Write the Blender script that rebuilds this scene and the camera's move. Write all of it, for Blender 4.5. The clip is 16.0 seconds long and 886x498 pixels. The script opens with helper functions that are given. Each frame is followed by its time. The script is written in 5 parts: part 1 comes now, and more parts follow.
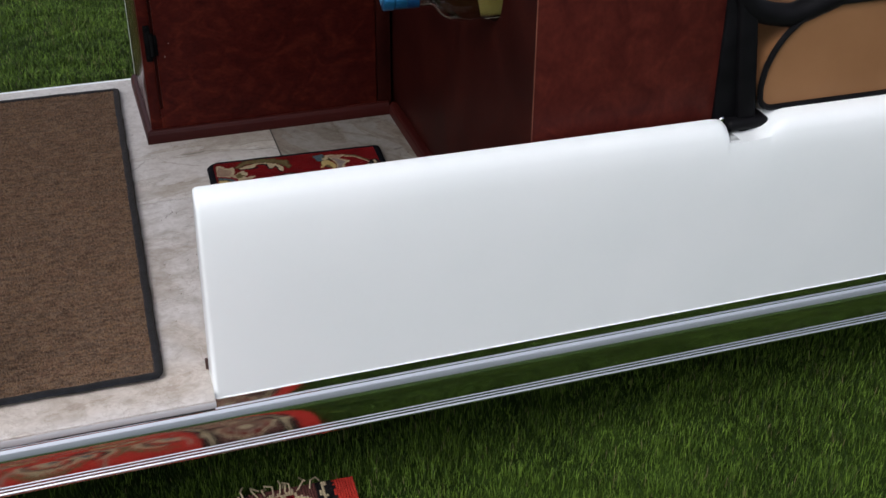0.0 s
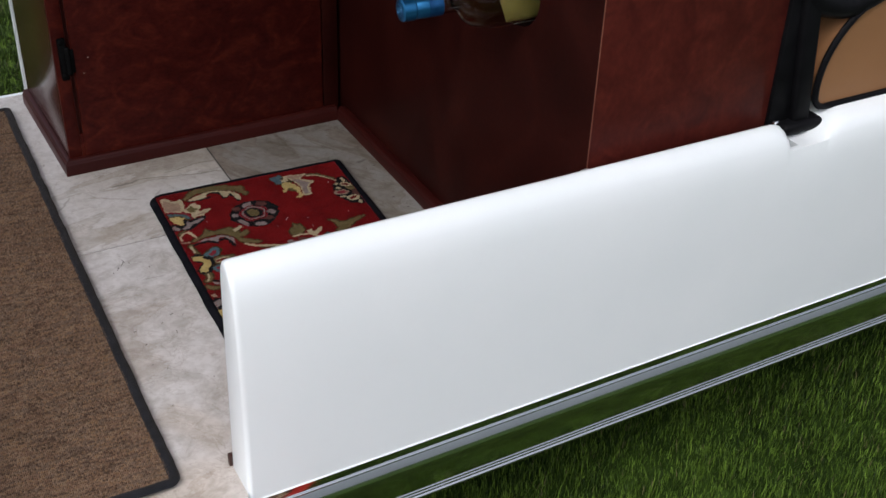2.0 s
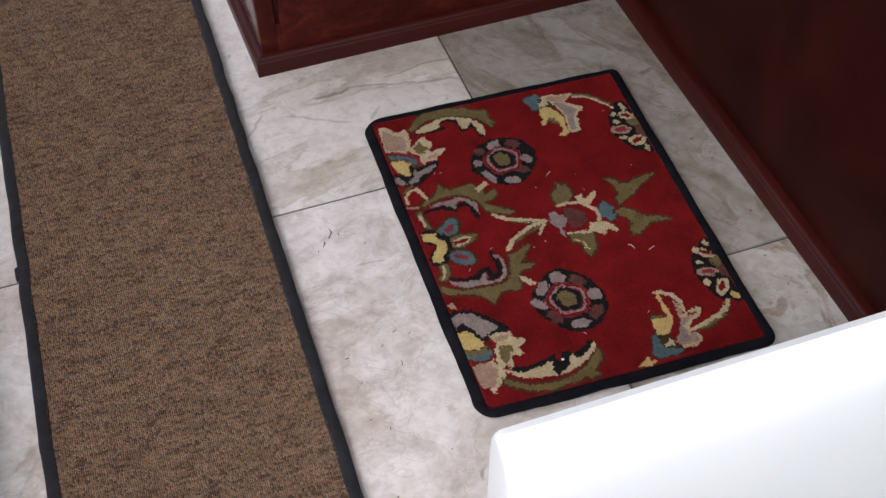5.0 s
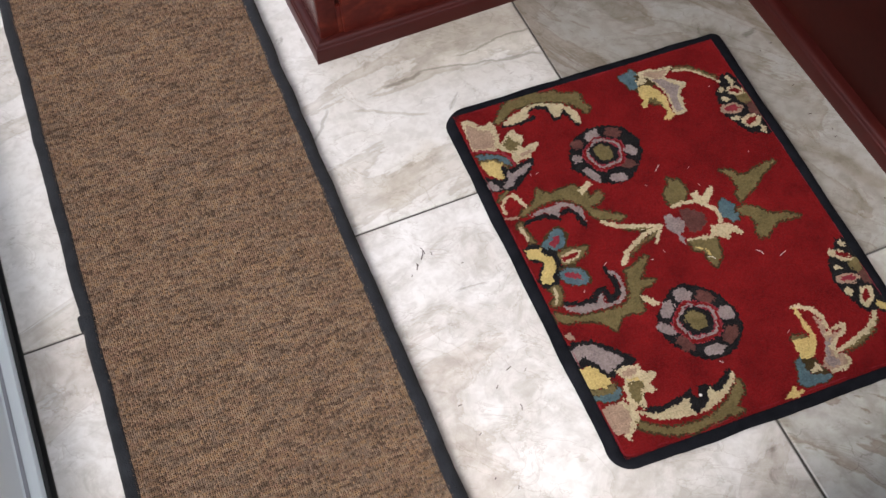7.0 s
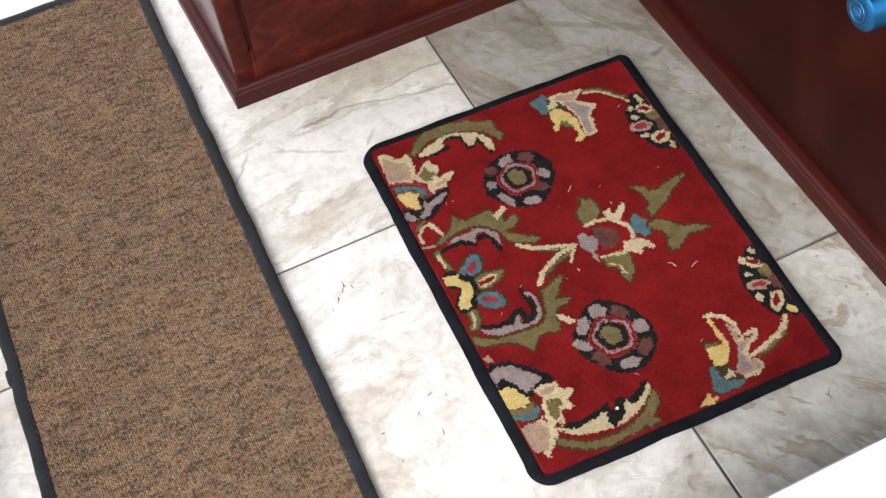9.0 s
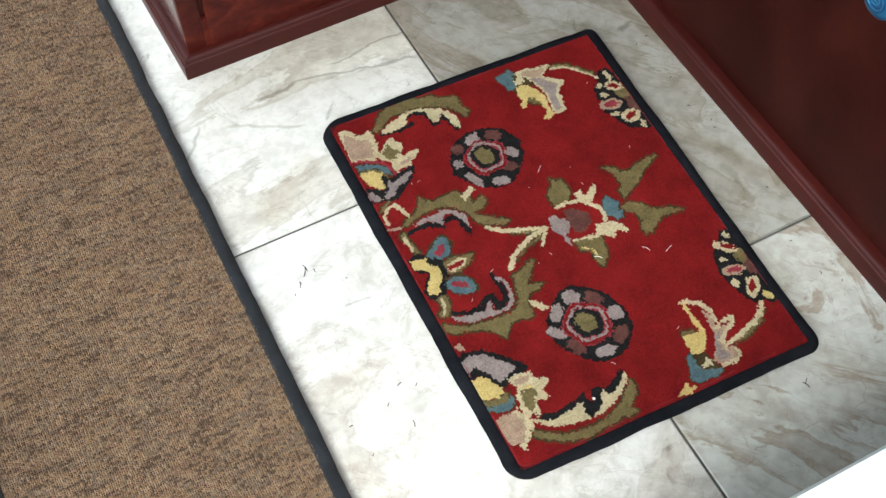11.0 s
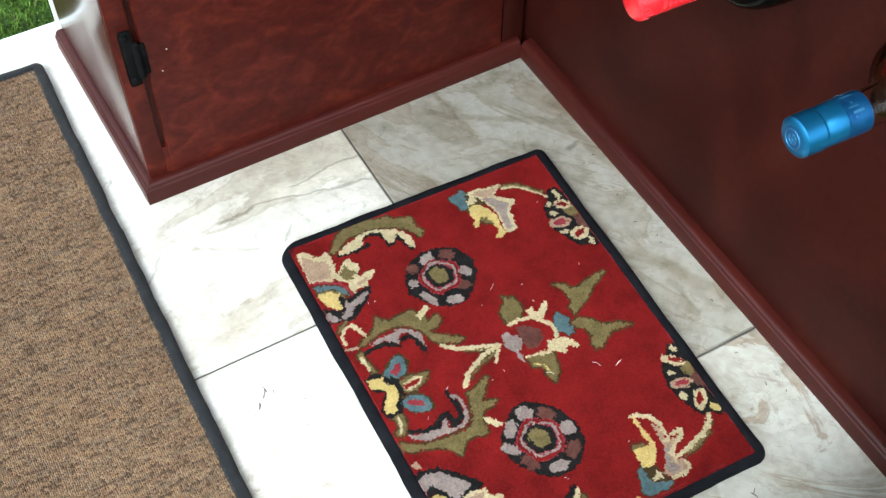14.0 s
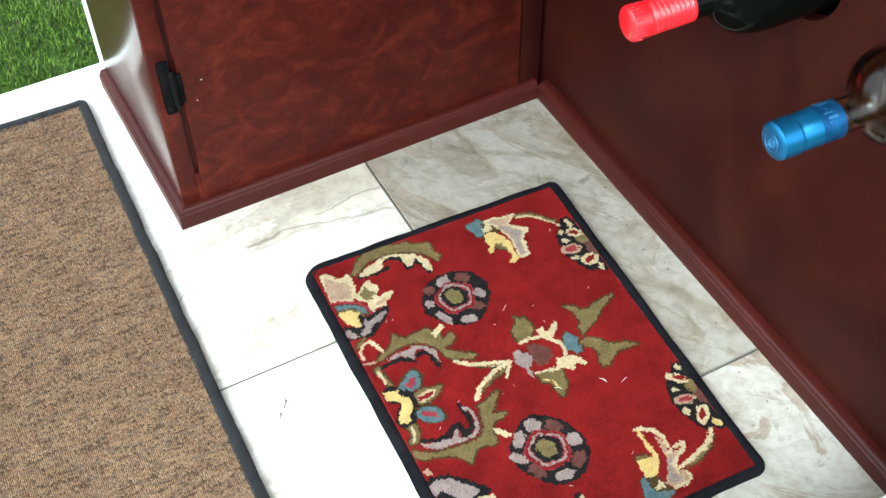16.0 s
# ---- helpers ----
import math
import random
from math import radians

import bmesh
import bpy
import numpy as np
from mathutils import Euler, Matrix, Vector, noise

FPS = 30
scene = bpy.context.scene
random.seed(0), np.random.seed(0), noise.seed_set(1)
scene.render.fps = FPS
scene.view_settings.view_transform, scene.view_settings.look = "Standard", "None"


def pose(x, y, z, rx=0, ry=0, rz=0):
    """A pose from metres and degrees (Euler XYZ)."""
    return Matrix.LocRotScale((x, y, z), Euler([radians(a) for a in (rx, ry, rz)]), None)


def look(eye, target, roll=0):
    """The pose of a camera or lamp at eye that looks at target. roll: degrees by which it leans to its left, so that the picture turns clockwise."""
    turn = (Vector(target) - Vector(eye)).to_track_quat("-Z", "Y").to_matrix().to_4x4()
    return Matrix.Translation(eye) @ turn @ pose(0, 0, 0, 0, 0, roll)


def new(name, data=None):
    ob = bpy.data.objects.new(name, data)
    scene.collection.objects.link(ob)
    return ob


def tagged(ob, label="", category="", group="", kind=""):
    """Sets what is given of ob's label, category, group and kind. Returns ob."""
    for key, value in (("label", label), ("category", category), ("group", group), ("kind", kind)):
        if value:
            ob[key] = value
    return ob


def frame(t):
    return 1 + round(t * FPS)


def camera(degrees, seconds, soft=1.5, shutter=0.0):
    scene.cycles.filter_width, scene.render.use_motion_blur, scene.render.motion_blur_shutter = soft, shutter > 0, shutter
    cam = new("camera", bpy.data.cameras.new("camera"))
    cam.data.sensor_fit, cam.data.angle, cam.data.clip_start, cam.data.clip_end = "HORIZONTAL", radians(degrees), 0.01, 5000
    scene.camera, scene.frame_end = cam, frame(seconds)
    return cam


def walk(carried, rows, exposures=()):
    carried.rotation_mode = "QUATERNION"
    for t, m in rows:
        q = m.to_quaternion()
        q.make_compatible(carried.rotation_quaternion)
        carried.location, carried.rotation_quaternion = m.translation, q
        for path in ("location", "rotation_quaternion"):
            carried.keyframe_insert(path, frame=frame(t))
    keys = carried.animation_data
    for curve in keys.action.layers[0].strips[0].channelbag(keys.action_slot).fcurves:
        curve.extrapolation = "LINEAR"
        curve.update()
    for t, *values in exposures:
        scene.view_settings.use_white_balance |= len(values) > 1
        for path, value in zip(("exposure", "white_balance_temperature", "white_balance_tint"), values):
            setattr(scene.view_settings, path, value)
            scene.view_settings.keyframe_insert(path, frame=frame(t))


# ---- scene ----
cam = camera(40.9, 16.0)
PATH = [
    (0, (-0.074, -1.937, 1.231), (0.443, -0.311, 0.189), 0.3),
    (0.5, (-0.124, -1.914, 1.231), (0.397, -0.29, 0.187), -0.3),
    (1, (-0.131, -1.809, 1.206), (0.436, -0.219, 0.132), 1.6),
    (1.5, (-0.181, -1.665, 1.205), (0.533, -0.141, 0.125), 3.2),
    (2, (-0.259, -1.591, 1.21), (0.562, -0.146, 0.098), 2.3),
    (2.5, (-0.331, -1.526, 1.204), (0.565, -0.13, 0.087), 1.5),
    (3, (-0.376, -1.479, 1.204), (0.541, -0.142, 0.033), 2.4),
    (3.5, (-0.326, -1.396, 1.218), (0.426, -0.04, -0.045), 1.1),
    (4, (-0.233, -1.219, 1.228), (0.378, 0.173, -0.072), 3.0),
    (4.5, (-0.185, -1.137, 1.185), (0.31, 0.17, -0.245), 0.4),
    (5, (-0.137, -1.038, 1.19), (0.284, 0.198, -0.325), -0.9),
    (7.5, (-0.171, -0.812, 1.191), (0.204, 0.222, -0.479), -4.2),
    (8, (-0.161, -0.828, 1.193), (0.251, 0.256, -0.437), -4.3),
    (8.5, (-0.107, -0.867, 1.202), (0.274, 0.232, -0.425), -7.0),
    (11, (-0.136, -0.803, 1.178), (0.367, 0.172, -0.494), -0.6),
    (11.5, (-0.123, -0.794, 1.186), (0.376, 0.146, -0.508), 0.2),
    (12, (-0.119, -0.79, 1.193), (0.388, 0.155, -0.495), -0.6),
    (12.5, (-0.118, -0.787, 1.206), (0.433, 0.274, -0.397), -1.8),
    (13, (-0.109, -0.806, 1.217), (0.45, 0.244, -0.391), -1.6),
    (13.5, (-0.139, -0.806, 1.217), (0.428, 0.276, -0.366), -1.6),
    (14, (-0.122, -0.808, 1.218), (0.484, 0.254, -0.365), 0.3),
    (14.5, (-0.121, -0.828, 1.219), (0.465, 0.288, -0.334), -1.4),
    (15, (-0.131, -0.845, 1.226), (0.44, 0.286, -0.322), -2.0),
    (15.5, (-0.13, -0.871, 1.229), (0.408, 0.283, -0.313), -2.3),
    (16, (-0.139, -0.886, 1.228), (0.458, 0.295, -0.272), -1.3),
]
walk(cam, [(t, look(eye, target, roll)) for t, eye, target, roll in PATH],
     [(0.0, 0.32, 6150, 14), (2.0, 0.36, 6150, 14), (3.0, 0.34, 6150, 13), (4.0, 0.36, 6160, 16), (4.5, 0.74, 6180, 16), (5.0, 0.86, 6200, 17), (7.5, 1.66, 6220, 11), (8.5, 1.80, 6220, 10),
      (11.0, 1.90, 5940, -1), (12.0, 1.94, 5850, -2), (16.0, 2.50, 5850, -4)])

# ---------------------------------------------------------------- light
world = bpy.data.worlds.new("overcast_sky")
scene.world = world
world.use_nodes = True
wn = world.node_tree.nodes
sky = wn.new("ShaderNodeTexSky")
sky.sky_type = "NISHITA"
sky.sun_disc = False
sky.sun_elevation, sky.sun_rotation = radians(57), radians(230)
sky.dust_density, sky.air_density = 7.0, 1.0
soft_sky = wn.new("ShaderNodeHueSaturation")
soft_sky.inputs["Saturation"].default_value = 0.40
world.node_tree.links.new(sky.outputs[0], soft_sky.inputs["Color"])
world.node_tree.links.new(soft_sky.outputs[0], wn["Background"].inputs[0])
wn["Background"].inputs[1].default_value = 0.15
sun = new("sun", bpy.data.lights.new("sun", "SUN"))
sun.data.energy, sun.data.angle, sun.data.color = 0.62, radians(80), (1.0, 0.98, 0.96)
sun.matrix_world = look((-2.6, -0.95, 4.25), (0, 0, 0))


# ---------------------------------------------------------------- materials
def mat(name, colours, rough=0.5, scale=20.0, detail=6.0, bump=0.0, bump_scale=200.0, metal=0.0, coat=0.0,
        stretch=(1, 1, 1), distort=0.0, fine=0.0, rough_var=0.0, spec=0.5, transmission=0.0, sheen=0.0):
    """A surface whose colour wanders through the given stops, with grain and relief at two sizes."""
    m = bpy.data.materials.new(name)
    m.use_nodes = True
    nt = m.node_tree
    n, lk = nt.nodes, nt.links.new
    b = n["Principled BSDF"]
    co = n.new("ShaderNodeTexCoord")
    mp = n.new("ShaderNodeMapping")
    mp.inputs["Scale"].default_value = stretch
    lk(co.outputs["Object"], mp.inputs["Vector"])
    nz = n.new("ShaderNodeTexNoise")
    nz.inputs["Scale"].default_value, nz.inputs["Detail"].default_value = scale, detail
    nz.inputs["Distortion"].default_value = distort
    lk(mp.outputs[0], nz.inputs["Vector"])
    rp = n.new("ShaderNodeValToRGB")
    el = rp.color_ramp.elements
    lo, hi = 0.3, 0.7
    for i, c in enumerate(colours):
        pos = lo + (hi - lo) * i / max(1, len(colours) - 1)
        e = el[i] if i < 2 else el.new(pos)
        e.position, e.color = pos, (*c, 1)
    if len(colours) == 1:
        el[1].color = (*colours[0], 1)
    lk(nz.outputs["Fac"], rp.inputs[0])
    colour = rp.outputs[0]
    n2 = n.new("ShaderNodeTexNoise")
    n2.inputs["Scale"].default_value, n2.inputs["Detail"].default_value = bump_scale, 4.0
    lk(mp.outputs[0], n2.inputs["Vector"])
    if fine:
        mx = n.new("ShaderNodeMix")
        mx.data_type, mx.blend_type = "RGBA", "OVERLAY"
        mx.inputs[0].default_value = fine
        lk(colour, mx.inputs[6])
        lk(n2.outputs["Fac"], mx.inputs[7])
        colour = mx.outputs[2]
    lk(colour, b.inputs["Base Color"])
    b.inputs["Roughness"].default_value = rough
    if rough_var:
        mr = n.new("ShaderNodeMapRange")
        mr.inputs["To Min"].default_value, mr.inputs["To Max"].default_value = rough - rough_var, rough + rough_var
        lk(nz.outputs["Fac"], mr.inputs["Value"])
        lk(mr.outputs[0], b.inputs["Roughness"])
    b.inputs["Metallic"].default_value = metal
    b.inputs["Coat Weight"].default_value, b.inputs["Coat Roughness"].default_value = coat, 0.12
    b.inputs["Specular IOR Level"].default_value = spec
    b.inputs["Transmission Weight"].default_value = transmission
    b.inputs["Sheen Weight"].default_value = sheen
    b.inputs["Sheen Tint"].default_value = (1.0, 0.80, 0.62, 1)
    if bump:
        bp = n.new("ShaderNodeBump")
        bp.inputs["Strength"].default_value, bp.inputs["Distance"].default_value = bump, 0.001
        lk(n2.outputs["Fac"], bp.inputs["Height"])
        lk(bp.outputs[0], b.inputs["Normal"])
    return m


WHITE_SHELL = mat("white_plastic", [(0.77, 0.82, 0.82), (0.81, 0.85, 0.85)], 0.32, 6, rough_var=0.05, bump=0.02, bump_scale=90, coat=0.25)
CHROME = mat("polished_metal", [(0.82, 0.83, 0.85), (0.88, 0.89, 0.91)], 0.09, 9, metal=1.0, rough_var=0.03, bump=0.012, bump_scale=60)
CHROME_SATIN = mat("brushed_metal", [(0.74, 0.75, 0.78), (0.84, 0.85, 0.88)], 0.24, 9, metal=1.0, rough_var=0.05, bump=0.02, bump_scale=60, stretch=(0.1, 1, 1))
GREY_TRIM = mat("grey_trim", [(0.26, 0.26, 0.28), (0.33, 0.33, 0.35)], 0.45, 18, bump=0.1, bump_scale=150, rough_var=0.06)
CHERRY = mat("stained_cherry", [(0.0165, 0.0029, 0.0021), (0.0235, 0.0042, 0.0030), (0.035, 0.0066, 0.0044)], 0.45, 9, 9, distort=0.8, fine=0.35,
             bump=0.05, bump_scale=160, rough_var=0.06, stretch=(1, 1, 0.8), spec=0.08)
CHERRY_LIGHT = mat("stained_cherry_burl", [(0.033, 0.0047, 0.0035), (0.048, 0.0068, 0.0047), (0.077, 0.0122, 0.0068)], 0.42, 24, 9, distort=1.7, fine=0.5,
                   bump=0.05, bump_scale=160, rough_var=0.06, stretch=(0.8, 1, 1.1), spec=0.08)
# the door's burl toned lighter, for the outer face that gets more light
CHERRY_FRONT_LIT = mat("cherry_burl_lit_front", [(0.044, 0.0072, 0.0055), (0.060, 0.0102, 0.0072), (0.080, 0.0145, 0.0095)], 0.42, 30, 8, distort=1.2, fine=0.35,
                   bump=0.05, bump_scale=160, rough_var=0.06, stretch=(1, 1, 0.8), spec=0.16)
CHERRY_GLOSS = mat("varnished_cherry", [(0.030, 0.0055, 0.0042), (0.052, 0.0100, 0.0070)], 0.22, 11, 8, distort=1.2, fine=0.3, stretch=(1, 0.3, 1), bump=0.15, bump_scale=240, spec=0.9)
CHERRY_DARK = mat("stained_moulding", [(0.026, 0.0038, 0.0030), (0.045, 0.0070, 0.0052)], 0.40, 14, 6, fine=0.2, bump=0.03, bump_scale=120, stretch=(0.3, 0.3, 1), spec=0.21)
BROWN_CLIP = mat("brown_plastic", [(0.030, 0.010, 0.007), (0.045, 0.016, 0.011)], 0.5, 40)
PALE_EDGE = mat("pale_wood_edge", [(0.14, 0.042, 0.022), (0.20, 0.070, 0.040)], 0.6, 40)
BLACK_IRON = mat("black_iron", [(0.003, 0.003, 0.003), (0.008, 0.008, 0.008)], 0.85, 60, bump=0.3, bump_scale=300, spec=0.03)
BLACK_PLASTIC = mat("black_plastic", [(0.003, 0.003, 0.0035), (0.006, 0.006, 0.007)], 0.5, 30, bump=0.08, bump_scale=500, spec=0.09)
BINDING = mat("black_binding", [(0.004, 0.0042, 0.0055), (0.009, 0.0092, 0.0115)], 0.9, 60, bump=0.6, bump_scale=700, fine=0.3, spec=0.04)
# lighter copy of the tape: part of its grey sheen sits in the base colour
BINDING_SHEEN = mat("sheened_black_binding", [(0.006, 0.0068, 0.0088), (0.014, 0.0155, 0.019)], 0.85, 60, bump=0.6, bump_scale=700, fine=0.3, spec=0.15, sheen=0.08)
TAN = mat("tan_vinyl", [(0.222, 0.108, 0.045), (0.275, 0.138, 0.061)], 0.42, 8, bump=0.15, bump_scale=420)
GROUT = mat("dark_grout", [(0.050, 0.045, 0.040), (0.095, 0.088, 0.078)], 0.9, 50, bump=0.3)
UNDER = mat("black_underbody", [(0.012, 0.012, 0.012), (0.025, 0.024, 0.022)], 0.8, 12)
BLUE_FOIL = mat("blue_foil", [(0.012, 0.100, 0.24), (0.020, 0.145, 0.31)], 0.30, 30, metal=0.75, bump=0.06, bump_scale=120)
BLUE_DARK = mat("deep_blue_foil", [(0.007, 0.055, 0.17), (0.016, 0.100, 0.25)], 0.36, 160, metal=0.7, bump=0.1, bump_scale=200)
FROST_FOIL = mat("frosted_foil", [(0.030, 0.130, 0.26), (0.050, 0.175, 0.32)], 0.45, 60, metal=0.6)
RED_FOIL = mat("red_foil", [(0.56, 0.006, 0.012), (0.70, 0.012, 0.022)], 0.28, 30, coat=0.4, bump=0.05)
PAPER = mat("white_label_paper", [(0.72, 0.71, 0.68), (0.78, 0.77, 0.74)], 0.6, 40)
INK = mat("label_ink", [(0.04, 0.04, 0.05), (0.06, 0.06, 0.07)], 0.6, 40)
CORK_CHIP = mat("pale_chip", [(0.6, 0.55, 0.5), (0.7, 0.66, 0.6)], 0.7, 60)
SILL_GREY = mat("dull_grey_metal", [(0.36, 0.36, 0.375), (0.46, 0.46, 0.475)], 0.5, 14, bump=0.1, bump_scale=150, rough_var=0.06, stretch=(0.2, 1, 1))
SOIL = mat("lawn_soil", [(0.010, 0.020, 0.0025), (0.018, 0.036, 0.0045), (0.032, 0.060, 0.008)], 0.95, 14, bump=0.6, bump_scale=60, fine=0.3, spec=0.1)
BLADE = mat("grass_blade", [(0.009, 0.020, 0.0018), (0.034, 0.068, 0.0055), (0.112, 0.190, 0.021)], 0.65, 3.5, 8, fine=0.4, bump_scale=30, spec=0.2)
bt = BLADE.node_tree
geo, blend = bt.nodes.new("ShaderNodeNewGeometry"), bt.nodes.new("ShaderNodeMix")
blend.inputs[0].default_value = 0.55
patches = [n for n in bt.nodes if n.type == "TEX_NOISE"][0]
bt.links.new(patches.outputs["Fac"], blend.inputs[2])
bt.links.new(geo.outputs["Random Per Island"], blend.inputs[3])
bt.links.new(blend.outputs[0], [n for n in bt.nodes if n.type == "VALTORGB"][0].inputs[0])
BLADE_DRY = mat("dry_grass_blade", [(0.10, 0.090, 0.030), (0.15, 0.125, 0.055)], 0.7, 20)


def glass(name, colour, rough=0.02):
    m = mat(name, [colour], rough, transmission=1.0)
    m.node_tree.nodes["Principled BSDF"].inputs["IOR"].default_value = 1.12
    return m


CLEAR_GLASS = glass("clear_bottle_glass", (0.90, 0.92, 0.84))
CLEAR_GLASS.node_tree.nodes["Principled BSDF"].inputs["IOR"].default_value = 1.26
WINE = glass("straw_wine", (0.80, 0.72, 0.46))
DARK_GLASS = mat("dark_bottle_glass", [(0.002, 0.0025, 0.002)], 0.10, spec=0.05)


def marble(name, kind, lines=()):
    """Honed marble tile: pale field, clouded, with thin grey and ochre veins; each tile cut from another place of the slab."""
    m = bpy.data.materials.new(name)
    m.use_nodes = True
    nt = m.node_tree
    n, lk = nt.nodes, nt.links.new
    b = n["Principled BSDF"]
    co = n.new("ShaderNodeTexCoord")
    oi = n.new("ShaderNodeObjectInfo")
    sh = n.new("ShaderNodeVectorMath")
    sh.operation = "MULTIPLY_ADD"
    sh.inputs[1].default_value = (3.7, 5.3, 2.9)
    lk(oi.outputs["Random"], sh.inputs[0])
    lk(co.outputs["Object"], sh.inputs[2])

    def noise_at(scale, detail, dist, stretch=(1, 1, 1), turn=0.0):
        """Noise drawn out along a direction turned from x."""
        mp = n.new("ShaderNodeMapping")
        mp.vector_type = "TEXTURE"
        mp.inputs["Scale"].default_value = stretch
        mp.inputs["Rotation"].default_value = (0, 0, radians(turn))
        t = n.new("ShaderNodeTexNoise")
        t.inputs["Scale"].default_value, t.inputs["Detail"].default_value, t.inputs["Distortion"].default_value = scale, detail, dist
        t.inputs["Roughness"].default_value = 0.60
        lk(sh.outputs[0], mp.inputs[0])
        lk(mp.outputs[0], t.inputs["Vector"])
        return t.outputs["Fac"]

    def ramp(fac, stops):
        r = n.new("ShaderNodeValToRGB")
        for i, (p, c) in enumerate(stops):
            e = r.color_ramp.elements[i] if i < 2 else r.color_ramp.elements.new(p)
            e.position, e.color = p, (*c, 1)
        lk(fac, r.inputs[0])
        return r.outputs[0]

    def mult(a, c, f):
        mx = n.new("ShaderNodeMix")
        mx.data_type, mx.blend_type = "RGBA", "MULTIPLY"
        mx.inputs[0].default_value = f
        lk(a, mx.inputs[6])
        lk(c, mx.inputs[7])
        return mx.outputs[2]

    def math_node(op, a, c=None):
        t = n.new("ShaderNodeMath")
        t.operation = op
        for k, v in enumerate((a, c)):
            if isinstance(v, (int, float)):
                t.inputs[k].default_value = v
            elif v is not None:
                lk(v, t.inputs[k])
        return t.outputs[0]

    def line_mask(p0, p1, width, colour):
        """A vein, or a broad tinted band when wide, between two places of the floor, wavering and fading at its ends.
        """
        length = math.hypot(p1[0] - p0[0], p1[1] - p0[1])
        ux, uy = (p1[0] - p0[0]) / length, (p1[1] - p0[1]) / length
        sp = n.new("ShaderNodeSeparateXYZ")
        lk(co.outputs["Object"], sp.inputs[0])
        dx, dy = math_node("SUBTRACT", sp.outputs[0], p0[0]), math_node("SUBTRACT", sp.outputs[1], p0[1])
        along = math_node("ADD", math_node("MULTIPLY", dx, ux), math_node("MULTIPLY", dy, uy))
        off = math_node("ADD", math_node("MULTIPLY", dx, -uy), math_node("MULTIPLY", dy, ux))
        off = math_node("ADD", off, math_node("MULTIPLY", math_node("SUBTRACT", noise_at(22, 8, 0.3), 0.5), 0.022))
        across = n.new("ShaderNodeMapRange")
        across.interpolation_type = "SMOOTHSTEP"
        across.inputs["From Min"].default_value, across.inputs["From Max"].default_value = width, width * 0.3
        lk(math_node("ABSOLUTE", off), across.inputs["Value"])
        ends = n.new("ShaderNodeMapRange")
        ends.interpolation_type = "SMOOTHSTEP"
        ends.inputs["From Min"].default_value, ends.inputs["From Max"].default_value = length * 0.56, length * 0.40
        lk(math_node("ABSOLUTE", math_node("SUBTRACT", along, length / 2)), ends.inputs["Value"])
        mx = n.new("ShaderNodeMix")
        mx.data_type = "RGBA"
        mx.inputs[6].default_value, mx.inputs[7].default_value = (1, 1, 1, 1), (*colour, 1)
        lk(math_node("MULTIPLY", across.outputs[0], ends.outputs[0]), mx.inputs[0])
        return mx.outputs[2]

    def cracks(scale, width, share):
        """Hairline cracks between warped cells, of which a part shows."""
        warp = n.new("ShaderNodeTexNoise")
        warp.inputs["Scale"].default_value, warp.inputs["Detail"].default_value = scale * 2.2, 5.0
        lk(sh.outputs[0], warp.inputs["Vector"])
        bent = n.new("ShaderNodeVectorMath")
        bent.operation = "MULTIPLY_ADD"
        bent.inputs[1].default_value = (0.55 / scale,) * 3
        lk(warp.outputs["Color"], bent.inputs[0])
        lk(sh.outputs[0], bent.inputs[2])
        cell = n.new("ShaderNodeTexVoronoi")
        cell.feature = "DISTANCE_TO_EDGE"
        cell.inputs["Scale"].default_value = scale
        lk(bent.outputs[0], cell.inputs["Vector"])
        line = ramp(cell.outputs["Distance"], [(0.0, (1, 1, 1)), (width, (0, 0, 0))])
        where = ramp(noise_at(scale * 0.9, 4, 0.5), [(share, (0, 0, 0)), (share + 0.06, (1, 1, 1))])
        both = mult(line, where, 1.0)
        mx = n.new("ShaderNodeMix")
        mx.data_type = "RGBA"
        mx.inputs[6].default_value, mx.inputs[7].default_value = (1, 1, 1, 1), (0.60, 0.57, 0.53, 1)
        lk(both, mx.inputs[0])
        return mx.outputs[2]

    if kind == "veined":
        # warm stone, darkened further to hold the shade of the cabinet corner
        base = ramp(noise_at(7.5, 12, 0.9, (1.7, 0.72, 1), -62), [(0.30, (0.186, 0.153, 0.121)), (0.40, (0.242, 0.213, 0.181)), (0.430, (0.196, 0.166, 0.136)), (0.440, (0.262, 0.244, 0.218)), (0.52, (0.251, 0.232, 0.207)),
                                                                  (0.555, (0.211, 0.183, 0.151)), (0.565, (0.274, 0.258, 0.235)), (0.66, (0.258, 0.242, 0.218))])
        cloud = ramp(noise_at(17, 11, 0.9, (1.5, 0.9, 1), -55), [(0.38, (0.76, 0.73, 0.68)), (0.47, (0.97, 0.96, 0.95)), (0.60, (1.05, 1.06, 1.07))])
        vein = ramp(noise_at(4.5, 11, 0.5, (3, 0.8, 1), -60), [(0.484, (1, 1, 1)), (0.497, (0.70, 0.64, 0.57)), (0.500, (1, 1, 1))])
    elif kind == "banded":
        # base kept brighter than the corner tile, for light bounced off the side panel
        base = ramp(noise_at(6.0, 12, 1.0, (2.0, 0.70, 1), -50), [(0.30, (0.242, 0.206, 0.168)), (0.39, (0.340, 0.315, 0.280)), (0.43, (0.256, 0.216, 0.176)), (0.442, (0.398, 0.388, 0.367)), (0.52, (0.370, 0.352, 0.323)),
                                                                  (0.555, (0.284, 0.247, 0.205)), (0.565, (0.412, 0.402, 0.379)), (0.66, (0.375, 0.360, 0.335))])
